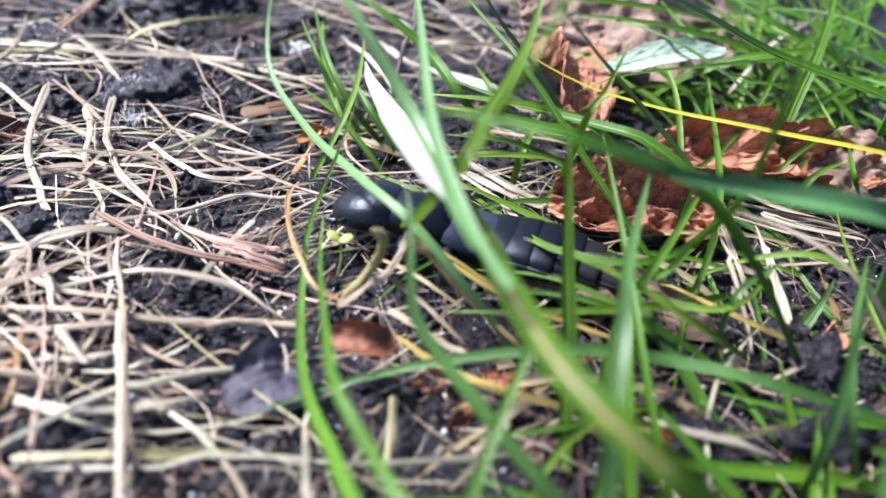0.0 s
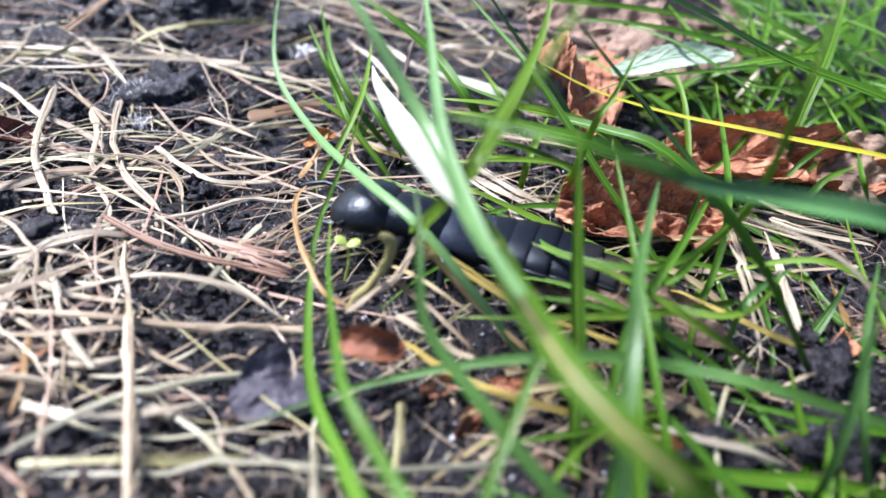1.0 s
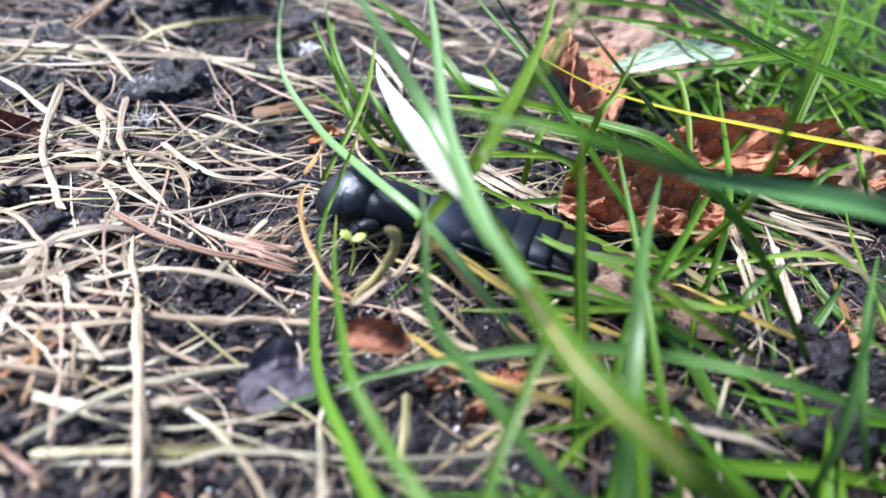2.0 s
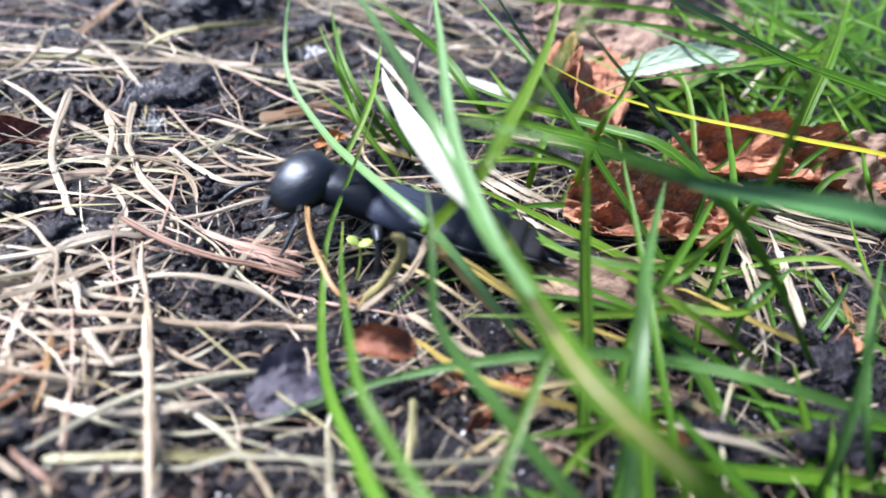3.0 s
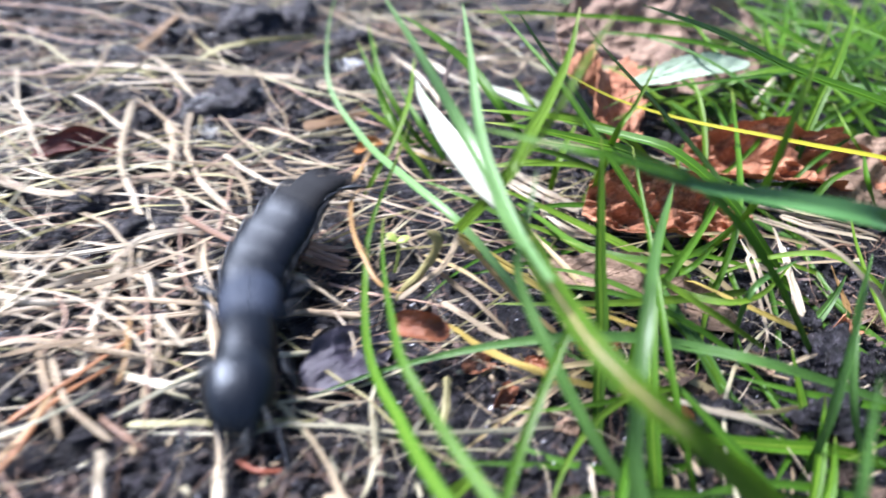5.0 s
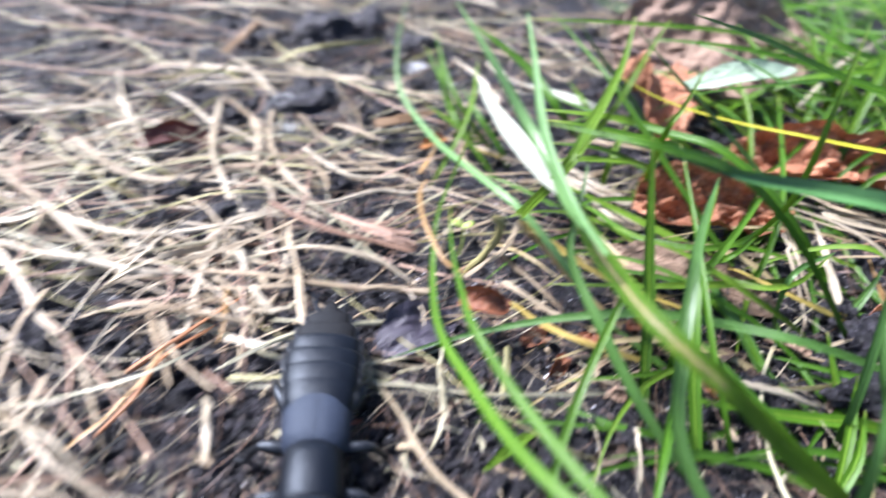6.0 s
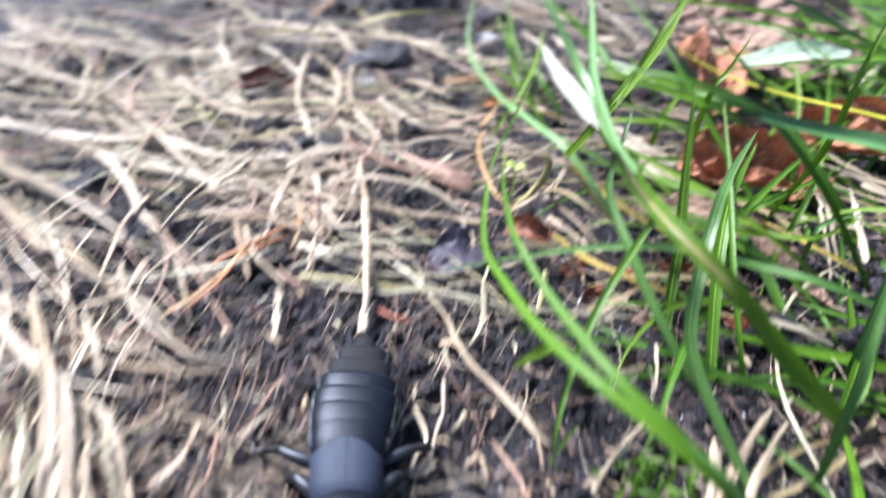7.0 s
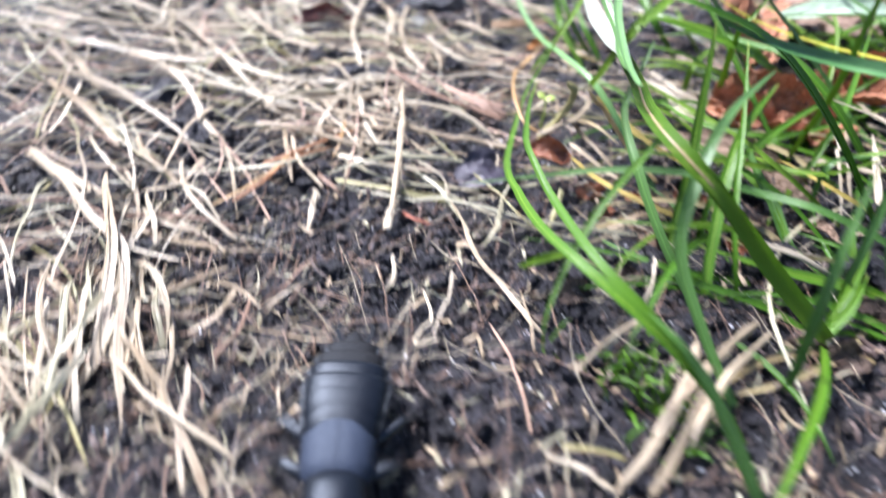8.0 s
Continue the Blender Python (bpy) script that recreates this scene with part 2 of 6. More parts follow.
def spline(points, count):
    """Points evenly along a smooth curve through the given ones."""
    p = np.array(points, float)
    p = np.vstack([2 * p[0] - p[1], p, 2 * p[-1] - p[-2]])
    out = []
    for i in range(1, len(p) - 2):
        for u in np.linspace(0, 1, 16, endpoint=False):
            a, b, c, d = p[i - 1:i + 3]
            out.append(0.5 * (2 * b + (c - a) * u + (2 * a - 5 * b + 4 * c - d) * u * u + (3 * b - a - 3 * c + d) * u ** 3))
    out = np.array(out + [p[-2]])
    s = np.r_[0, np.cumsum(np.linalg.norm(np.diff(out, axis=0), axis=1))]
    u = np.linspace(0, s[-1], count)
    return np.stack([np.interp(u, s, out[:, k]) for k in range(3)], 1), s[-1]


def ribbon_data(path, widths, section, up=(0, 0, 1), twist=0.0):
    """Vertices, faces and uvs of a closed section carried along a path; section: (across, above) for a width of 1."""
    n, k = len(path), len(section)
    tan = np.gradient(path, axis=0)
    tan /= np.linalg.norm(tan, axis=1)[:, None] + 1e-12
    verts, uvs = [], []
    ref = np.array(up, float)
    for i in range(n):
        side = np.cross(tan[i], ref)
        if np.linalg.norm(side) < 0.05:
            side = np.cross(tan[i], (0.3, 1, 0.1))
        side /= np.linalg.norm(side)
        top = np.cross(side, tan[i])
        ref = 0.6 * top + 0.4 * np.array(up)
        a = twist * (i / (n - 1) - 0.5)
        s, q = side * math.cos(a) + top * math.sin(a), top * math.cos(a) - side * math.sin(a)
        for u, v in section:
            verts.append(path[i] + widths[i] * (u * s + v * q))
            uvs.append((u + 0.5, i / (n - 1)))
    faces = [(i * k + j, i * k + (j + 1) % k, (i + 1) * k + (j + 1) % k, (i + 1) * k + j) for i in range(n - 1) for j in range(k)]
    faces += [tuple(range(k - 1, -1, -1)), tuple(range((n - 1) * k, n * k))]
    return verts, faces, uvs


def ribbon_mesh(name, batches, crease=42):
    verts, faces, uvs = [], [], []
    for v, fc, uv in batches:
        o = len(verts)
        verts += [tuple(p) for p in v]
        faces += [tuple(i + o for i in fa) for fa in fc]
        uvs += uv
    me = bpy.data.meshes.new(name)
    me.from_pydata(verts, [], faces)
    me.shade_smooth()
    me.set_sharp_from_angle(angle=radians(crease))
    layer = me.uv_layers.new(name="along")
    index = np.empty(len(me.loops), int)
    me.loops.foreach_get("vertex_index", index)
    layer.data.foreach_set("uv", np.array(uvs, np.float32)[index].ravel())
    return me


BLADE_SECTION = [(-0.5, 0.12), (-0.25, 0.03), (0.0, -0.04), (0.25, 0.03), (0.5, 0.12), (0.27, -0.03), (0.0, -0.12), (-0.27, -0.03)]
MILD_SECTION = [(-0.5, 0.16), (-0.25, 0.06), (0.0, 0.0), (0.25, 0.06), (0.5, 0.16), (0.26, 0.0), (0.0, -0.08), (-0.26, 0.0)]
FOLD_SECTION = [(-0.5, 0.3), (-0.25, 0.12), (0.0, -0.02), (0.25, 0.12), (0.5, 0.3), (0.26, 0.06), (0.0, -0.1), (-0.26, 0.06)]


def blade_data(points, width, rng, folded=False, steps=30, tapered=False, section=None, twist=None, up=(0.05, -0.4, 0.9)):
    path, length = spline(np.array(points) * MM, steps)
    u = np.linspace(0, 1, steps)
    w = width * MM * np.clip(0.05 + 1.45 * u ** 0.66, 0.05, 1.0) * (1 - 0.25 * u ** 3)
    if tapered:
        w = width * MM * np.clip(0.06 + 1.9 * u, 0, 1) * np.clip((1 - u) * 6, 0.02, 1)
    turn = rng.uniform(-0.7, 0.7) if twist is None else twist
    return ribbon_data(path, w, section or (FOLD_SECTION if folded and not tapered else BLADE_SECTION), up, turn)


FLAT_SECTION = [(-0.5, 0.1), (-0.2, 0.05), (0.15, 0.09), (0.5, 0.0), (0.46, -0.06), (0.1, 0.01), (-0.2, -0.03), (-0.46, 0.03)]
HALF_SECTION = [(-0.5, -0.12), (-0.33, 0.12), (0.0, 0.24), (0.3, 0.14), (0.5, -0.1), (0.24, 0.04), (0.0, 0.1), (-0.24, 0.02)]
SPLIT_SECTION = [(-0.5, 0.0), (-0.36, 0.16), (-0.1, 0.14), (-0.02, -0.02), (0.08, 0.1), (0.34, 0.12), (0.5, -0.04), (0.0, -0.1)]
FIBRE_SECTION = [(-0.5, 0.0), (0.0, 0.4), (0.5, 0.0), (0.0, -0.4)]


def straw_data(points, width, rng, steps=30, fibres=2):
    """A dry stalk: a split or flattened strip with kinks, cut or torn ends, and loose fibres along it."""
    path, length = spline(np.array(points) * MM, steps)
    u = np.linspace(0, 1, steps)
    kinks = sorted(rng.uniform(0.08, 0.92) for _ in range(3))
    for k in range(3):
        size = min(0.35 * MM, 0.012 * length) * (0.6 if k == 2 else 1.0)
        path[:, k] += np.interp(u, [0, *kinks, 1], [rng.gauss(0, size) for _ in range(5)])
    rough = np.interp(u, np.linspace(0, 1, 9), [rng.uniform(0.66, 1.08) for _ in range(9)])
    ends = np.clip(0.25 + u * rng.uniform(3, 30), 0, 1) * np.clip(0.12 + (1 - u) * rng.uniform(2.0, 30), 0, 1)
    section = rng.choice((FLAT_SECTION, FLAT_SECTION, HALF_SECTION, SPLIT_SECTION))
    width *= 0.86
    up = (rng.uniform(-0.35, 0.35), rng.uniform(-0.7, 0.1), 0.9)
    verts, faces, uvs = ribbon_data(path, width * MM * rough * ends, section, up, rng.uniform(-2.4, 2.4) * min(1.0, 0.6 / width))
    for _ in range(fibres if width > 0.3 else 0):
        a = rng.uniform(0, 0.6)
        b = min(1.0, a + rng.uniform(0.25, 0.6))
        v = np.linspace(0, 1, 9)
        line = np.stack([np.interp(a + (b - a) * v, u, path[:, k]) for k in range(3)], 1)
        off = np.array([rng.uniform(-0.5, 0.5), rng.uniform(-0.5, 0.5), rng.uniform(0.0, 0.45)]) * width * MM
        far = np.array([rng.gauss(0, 0.7), rng.gauss(0, 0.7), rng.uniform(-0.1, 0.5)]) * width * MM * 1.5
        line += off + far * (v ** 3)[:, None]
        fine = ribbon_data(line, np.full(9, width * MM * rng.uniform(0.1, 0.26)) * np.clip(1.25 - v, 0.2, 1), FIBRE_SECTION)
        o = len(verts)
        verts, faces, uvs = verts + fine[0], faces + [tuple(i + o for i in f) for f in fine[1]], uvs + fine[2]
    return verts, faces, uvs


RIB_SECTION = [(-0.07, 0.03), (-0.03, 0.06), (0.03, 0.06), (0.07, 0.03), (0.04, -0.13), (-0.04, -0.13)]
RNG = random.Random(11)
NAMES = {GREEN: "fresh green", DEEP: "deep green", LIME: "light green", GLOSS: "glossy dark green", SHEEN: "sheen-painted green", PALE_SHEEN: "pale sheen-painted green", BROAD: "broad yellow-green", YELLOW: "yellowing", WHITE: "near-white", STRAWY: "straw-coloured",
         TAN: "tan", PALE: "pale", GREENISH: "greenish", OLIVE: "olive", AMBER: "amber", ORANGE: "orange", RUSTY: "rusty", HUMUS_STRIP: "dark rotted", BROWN: "brown", BARK: "bark-brown", WOOD: "splintered woody", CUT: "cut golden", YELLOWISH: "yellow"}


PALER = {GREEN: LIME, DEEP: GREEN, LIME: LIME, SHEEN: SHEEN, PALE_SHEEN: PALE_SHEEN}


def grass_blade(points, width, mat, label=""):
    folded = mat in (BROAD, WHITE, GLOSS)
    turn = 0.15 if mat in (WHITE, BROAD) else (1.5 if mat == GLOSS else RNG.uniform(-0.7, 0.7))
    up = (-0.15, -0.5, 0.85) if mat == BROAD else (0.05, -0.4, 0.9)
    me = ribbon_mesh("grass_blade", [blade_data(points, width, RNG, folded, 40 if folded else 30, mat == WHITE, MILD_SECTION if mat == BROAD else None, turn, up)])
    ob = link_mesh("grass_blade", me, mat)
    if mat == BROAD:
        sheath = ribbon_mesh("sheath", [blade_data(points[-4:], width * 1.2, RNG, False, 20, False, [(u, v + 0.2) for u, v in BLADE_SECTION], turn, up)])
        link_mesh("sheath", sheath, SHEATH, ob, "pale yellow-green sheath wrapping the base")
    if folded:
        section = [(u, v + 0.04) for u, v in RIB_SECTION] if mat == BROAD else RIB_SECTION
        rib = ribbon_mesh("midrib", [blade_data(points, width, RNG, folded, 40, mat == WHITE, section, turn, up)])
        link_mesh("midrib", rib, {BROAD: STRAWY, GLOSS: GLOSS, WHITE: WHITE}[mat], ob, "pale raised midrib" if mat != GLOSS else "green raised midrib")
    elif width >= 0.75 and mat in PALER:
        rib = ribbon_mesh("midrib", [blade_data(points, width, RNG, False, 24, False, RIB_SECTION, turn)])
        link_mesh("midrib", rib, PALER[mat], ob, "fine pale green midrib")
    return tagged(ob, label or f"{NAMES[mat]} narrow grass blade rooted in dark soil", "grass blade", "grass blades")


def straw(points, width, mat, label=""):
    me = ribbon_mesh("straw", [straw_data(points, width, RNG, 30, 3)], 24)
    ob = link_mesh("straw", me, mat)
    return tagged(ob, label or f"{NAMES[mat]} dry straw stalk lying on dark soil", "straw", "straw on the soil")


# ---- ground ----
def lie(x, y):
    """The ground's height in millimetres."""
    return -1.4 + 0.05 * max(-60, min(60, x))


def bumps(x, y):
    p = Vector((x, y, 0))
    h = 0.6 * noise.noise(p * 0.055) + 0.5 * noise.noise(p * 0.16 + Vector((7, 1, 0))) - 0.35
    h += 0.75 * (abs(noise.noise(p * 0.42)) - 0.25) + 0.55 * noise.noise(p * 0.9) + 0.4 * noise.noise(p * 2.1)
    return h


def axis(lo, hi, step, far):
    a = list(np.arange(lo, hi, step))
    d, v = step, hi
    while v < far:
        a.append(v)
        d *= 1.35
        v += d
    d, v = step, lo - step
    while v > -far:
        a.insert(0, v)
        d *= 1.35
        v -= d
    return a


def build_ground():
    xs, ys = axis(-75, 65, 0.5, 6000), axis(-40, 115, 0.5, 6000)
    verts = [(x * MM, y * MM, MM * (lie(x, y) + bumps(x, y))) for y in ys for x in xs]
    n = len(xs)
    faces = [(j * n + i, j * n + i + 1, (j + 1) * n + i + 1, (j + 1) * n + i) for j in range(len(ys) - 1) for i in range(n - 1)]
    me = bpy.data.meshes.new("ground")
    me.from_pydata(verts, [], faces)
    tagged(link_mesh("ground", me, SOIL), "dark moist crumbly garden soil", "soil", kind="structure")


def lump(bm, place, size, rng, levels=1):
    made = bmesh.ops.create_icosphere(bm, subdivisions=levels, radius=1.0)["verts"]
    turn = Euler((rng.uniform(0, 6), rng.uniform(0, 6), rng.uniform(0, 6))).to_matrix()
    seed = Vector((rng.uniform(0, 50), rng.uniform(0, 50), 0))
    sx = Vector((rng.uniform(0.7, 1.3), rng.uniform(0.7, 1.3), rng.uniform(0.5, 0.9)))
    for v in made:
        r = 1 + 0.5 * noise.noise(v.co * 1.5 + seed) + 0.4 * noise.noise(v.co * 3.6 + seed) + 0.25 * noise.noise(v.co * 8 + seed)
        v.co = Vector(place) + (turn @ (v.co * r * sx)) * size


def lumps(name, count, size, area, mat, label, seed, sink=0.3, levels=2, keep=None):
    """Many small lumps strewn over the soil, as one mesh."""
    rng = random.Random(seed)
    shapes = []
    for k in range(12):
        bm = bmesh.new()
        lump(bm, (0, 0, 0), 1.0, rng, levels)
        bm.verts.index_update()
        shapes.append((np.array([v.co[:] for v in bm.verts]), [tuple(v.index for v in fa.verts) for fa in bm.faces]))
        bm.free()
    verts, faces = [], []
    for _ in range(count):
        x, y = rng.uniform(area[0], area[1]), rng.uniform(area[2], area[3])
        s = size[0] * (size[1] / size[0]) ** (rng.random() ** 1.8)
        if keep and not keep(x, y, rng):
            continue
        v, fc = rng.choice(shapes)
        a = rng.uniform(0, 6.28)
        rot = np.array([[math.cos(a), -math.sin(a), 0], [math.sin(a), math.cos(a), 0], [0, 0, 1]])
        o = len(verts)
        z = lie(x, y) + bumps(x, y) + s * (0.5 - sink)
        verts += [tuple(p) for p in ((v @ rot.T) * s + (x, y, z)) * MM]
        faces += [tuple(i + o for i in fa) for fa in fc]
    me = bpy.data.meshes.new(name)
    me.from_pydata(verts, [], faces)
    return tagged(link_mesh(name, me, mat), label, name.replace("_", " "), kind="stuff")


# bare patches of soil: centre and radius
BARE = [(-25, 63, 4.2), (-17, 51, 2.8), (-27, 41, 3.8), (-26, 83, 7.5), (-12, 36, 3.0), (-18, 25, 2.8), (-22, 22, 2.2), (-10, 28, 2.8), (10, 67, 4.0), (12, 54, 3.0), (-58, 52, 5), (-57, 30, 4), (-21, 12, 7.1), (-8, 14, 6.9), (1, 17, 5.0), (-15, 63, 3), (-32, 46, 3), (31.7, 31.7, 4), (29.8, 25.9, 4.5), (20.8, 34.8, 3.5), (20.3, 25.1, 4), (-48, 28.5, 5), (-39, 26, 4.5), (-31, 23.5, 4), (-35, 60.5, 4.5)]
build_ground()
AREA = (-70, 60, -35, 105)
lumps("soil_crumbs", 13000, (0.14, 0.9), AREA, CRUMB, "loose dark soil crumbs of many sizes", 3)
lumps("soil_granules", 60000, (0.12, 0.55), (-62, 36, 5, 95), CRUMB, "fine dark soil granules on bare patches", 8, 0.1, 1, lambda x, y, rng: any((x - a) ** 2 + (y - b) ** 2 < r * r * 1.3 for a, b, r in BARE))


def clods(count, seed):
    rng = random.Random(seed)
    shapes = []
    for k in range(10):
        bm = bmesh.new()
        lump(bm, (0, 0, 0), MM, rng, 4)
        me = bpy.data.meshes.new("soil_clod")
        bm.to_mesh(me)
        bm.free()
        me.shade_smooth()
        me.materials.append(CRUMB)
        shapes.append(me)
    for _ in range(count):
        x, y, s = rng.uniform(-62, 45), rng.uniform(-20, 95), 0.8 * 2.2 ** (rng.random() ** 1.8)
        if rng.random() < 0.5:
            a, b, r = rng.choice(BARE)
            x, y = a + rng.gauss(0, r * 0.6), b + rng.gauss(0, r * 0.6)
        if -17 < x < 0 and y < 44 and not (x > -5 and y > 30):
            s *= 0.6
        ob = new("soil_clod", rng.choice(shapes))
        ob.matrix_world = pose(x * MM, y * MM, (lie(x, y) + bumps(x, y) - 0.1 * s) * MM, 0, 0, rng.uniform(0, 360)) @ Matrix.Scale(s, 4)
        tagged(ob, "large dark clod of crumbly moist soil" if s > 1.4 else "small dark clod of crumbly soil", "soil clod", "soil clods")


clods(230, 5)
for place, s, turn in (((-26.5, 61.5), 2.6, 0), ((-22.8, 63.5), 2.3, 70), ((-24.5, 66), 2.0, 130), ((-20, 60), 1.8, 200), ((-29.5, 64.5), 1.7, 260), ((-27, 83), 3.4, 20), ((-20, 86), 3.0, 90), ((-34, 80), 2.6, 150), ((-13, 80), 2.4, 10), ((-28, 41), 2.0, 40), ((-24.5, 42.5), 1.7, 300), ((31.7, 31.7), 2.2, 60), ((30, 26), 2.6, 200), ((20.8, 34.5), 1.8, 120), ((20, 25), 2.0, 20), ((-46, 28.5), 2.4, 80), ((-39, 26), 2.0, 220)):
    clod = new("soil_clod", bpy.data.objects["soil_clod"].data)
    clod.matrix_world = pose(place[0] * MM, place[1] * MM, (lie(*place) + 0.05 * s) * MM, 0, 0, turn) @ Matrix.Diagonal((1.25 * s, s, 0.8 * s, 1))
    tagged(clod, "large dark clod of moist crumbly soil", "soil clod", "soil clods")
lumps("humus_bits", 6500, (0.1, 0.5), (-45, 45, -35, 40), HUMUS, "brown bits of rotted wood and leaf on the soil", 6, 0.2)
lumps("mineral_grains", 5200, (0.05, 0.17), AREA, SPARKLE_GRAIN, "tiny pale mineral specks and painted wet sparkles on soil", 7, 0.0)


# ---- loose straw and grass too fine to count ----
def litter(name, count, mats, seed, area, length, width, heading, spread, label, height=(0.2, 1.6), keep=None, category="straw litter", curve=0.1):
    rng = random.Random(seed)
    batches = {}
    for _ in range(count):
        x, y = rng.uniform(area[0], area[1]), rng.uniform(area[2], area[3])
        if keep and not keep(x, y, rng):
            continue
        a = radians(rng.gauss(heading, spread))
        ln, w = rng.uniform(*length), rng.uniform(*width)
        bend = rng.gauss(0, curve) * ln
        z = rng.uniform(*height)
        pts = []
        for u in (-0.5, -0.15, 0.2, 0.5):
            px, py = x + math.cos(a) * ln * u - math.sin(a) * bend * (1 - 4 * u * u), y + math.sin(a) * ln * u + math.cos(a) * bend * (1 - 4 * u * u)
            pts.append((px, py, lie(px, py) + 0.5 * max(-0.5, bumps(px, py)) + z + rng.uniform(-0.4, 0.4)))
        batches.setdefault(rng.randrange(len(mats)), []).append(straw_data(pts, w, rng, 12, 1))
    for k, b in sorted(batches.items()):
        me = ribbon_mesh(name, b, 24)
        tagged(link_mesh(name, me, mats[k]), label.format(NAMES[mats[k]]), category, kind="stuff")


def straw_zone(x, y, rng):
    """Dense to the west and far off, thin on the bare soil and under the grass."""
    edge = -4 + 0.15 * max(0, y - 45)
    p = 1.0 if x < edge else (0.55 if x < edge + 8 else 0.42)
    if y < 24 and x > -24:
        p *= 0.3
    if any((x - a) ** 2 + (y - b) ** 2 < r * r for a, b, r in BARE):
        p *= 0.12
    if noise.noise(Vector((x * 0.11, y * 0.11, 3))) > 0.1:
        p *= 0.2
    return rng.random() < p


def mat_zone(x, y, rng):
    """The thick mat of straw on the west side."""
    west = x < -24 - 0.15 * max(0, 18 - y)
    return (west or (y > 24 and x < -12 and rng.random() < 0.25)) and not any((x - a) ** 2 + (y - b) ** 2 < r * r for a, b, r in BARE) and noise.noise(Vector((x * 0.11, y * 0.11, 3))) < 0.18


litter("straw_litter", 620, [TAN, PALE, TAN, GREENISH, BROWN, OLIVE], 21, (-75, 55, 20, 105), (8, 32), (0.12, 0.4), 6, 30, "{} fine dry straw strewn over the soil", keep=straw_zone)
litter("straw_mat", 900, [TAN, PALE, GREENISH, PALE, BROWN, OLIVE], 24, (-85, -10, -12, 62), (5, 22), (0.1, 0.36), -15, 45, "{} matted dry straw heaped on the soil", height=(0.4, 3.2), keep=mat_zone)
litter("straw_chaff", 2200, [TAN, PALE, BROWN], 22, (-75, 50, -30, 105), (1.2, 8), (0.06, 0.24), 30, 60, "{} short bits of chaff on the soil", keep=straw_zone, curve=0.05)
def crumb_zone(x, y, rng):
    """Thinner under the grass on the east side and on bare soil."""
    p = 0.85 if x > 3 and y > 8 else 1.0
    if any((x - a) ** 2 + (y - b) ** 2 < r * r for a, b, r in BARE) and y > 22:
        p *= 0.1
    return rng.random() < p


litter("leaf_crumbs", 1500, [TAN, HUMUS_STRIP, HUMUS_STRIP, GREENISH], 25, (-35, 45, -30, 45), (0.6, 2.4), (0.12, 0.55), 60, 70, "{} crumbled bits of dead leaf on the soil", height=(0.1, 0.8), category="leaf crumbs", keep=crumb_zone, curve=0.02)
litter("root_fibres", 1300, [PALE, BROWN], 23, (-60, 45, -30, 80), (3, 14), (0.03, 0.09), 60, 60, "{} hair-fine root fibres on the soil", category="root fibres", keep=crumb_zone)


litter("humus_fuzz", 800, [BROWN, TAN, GREENISH, HUMUS_STRIP], 26, (-38, -12, -30, 14), (0.8, 4.5), (0.04, 0.16), 70, 60, "{} fine fuzz of rotted straw on the soil", height=(0.1, 1.0), category="humus fuzz", curve=0.08)


def green_zone(x, y, rng):
    edge = 4 + 0.12 * (y - 40)
    return x > edge + rng.uniform(-3, 6) and y > 30


def sward(name, count, mats, seed, area, label):
    rng = random.Random(seed)
    batches = {}
    for _ in range(count):
        x, y = rng.uniform(area[0], area[1]), rng.uniform(area[2], area[3])
        if not green_zone(x, y, rng):
            continue
        a, ln, rise = rng.uniform(-1.2, 3.6), rng.uniform(16, 38), rng.uniform(0.2, 0.55)
        dx, dy = math.cos(a), math.sin(a) * 0.7 + 0.2
        pts = []
        for u in (1.0, 0.66, 0.33, 0.0):
            px, py = x + dx * ln * u * (1 - rise * 0.4), y + dy * ln * u * (1 - rise * 0.4)
            pts.append((px, py, lie(px, py) - 0.5 + ln * rise * (u - 0.55 * u * u)))
        batches.setdefault(rng.randrange(len(mats)), []).append(blade_data(pts, rng.uniform(0.5, 1.15), rng, False, 18))
    for k, b in sorted(batches.items()):
        me = ribbon_mesh(name, b)
        tagged(link_mesh(name, me, mats[k]), label.format(NAMES[mats[k]]), "grass", kind="stuff")


sward("grass_sward", 80, [GREEN, DEEP, DEEP, GREEN], 31, (26, 80, 58, 118), "{} fine grass crowding behind the dead leaves")


def shading_sward(count, seed, area):
    """Unseen tall grass added on the east side to block sky light."""
    rng = random.Random(seed)
    batches = {}
    mats = [GREEN, DEEP, DEEP, LIME]
    for _ in range(count):
        x, y = rng.uniform(area[0], area[1]), rng.uniform(area[2], area[3])
        a, ln, lean = rng.uniform(0, 6.28), rng.uniform(26, 48), rng.uniform(0.15, 0.55)
        pts = [(x + math.cos(a) * ln * lean * u * u, y + math.sin(a) * ln * lean * u * u, lie(x, y) - 0.5 + ln * (u - 0.25 * u * u)) for u in (1.0, 0.7, 0.35, 0.0)]
        batches.setdefault(rng.randrange(4), []).append(blade_data(pts, rng.uniform(0.8, 1.6), rng, False, 14))
    for k, b in sorted(batches.items()):
        tagged(link_mesh("grass_sward", ribbon_mesh("grass_sward", b), mats[k]), f"{NAMES[mats[k]]} tall grass added out of view to block sky light", "grass", kind="stuff")


shading_sward(420, 33, (46, 110, -45, 60))


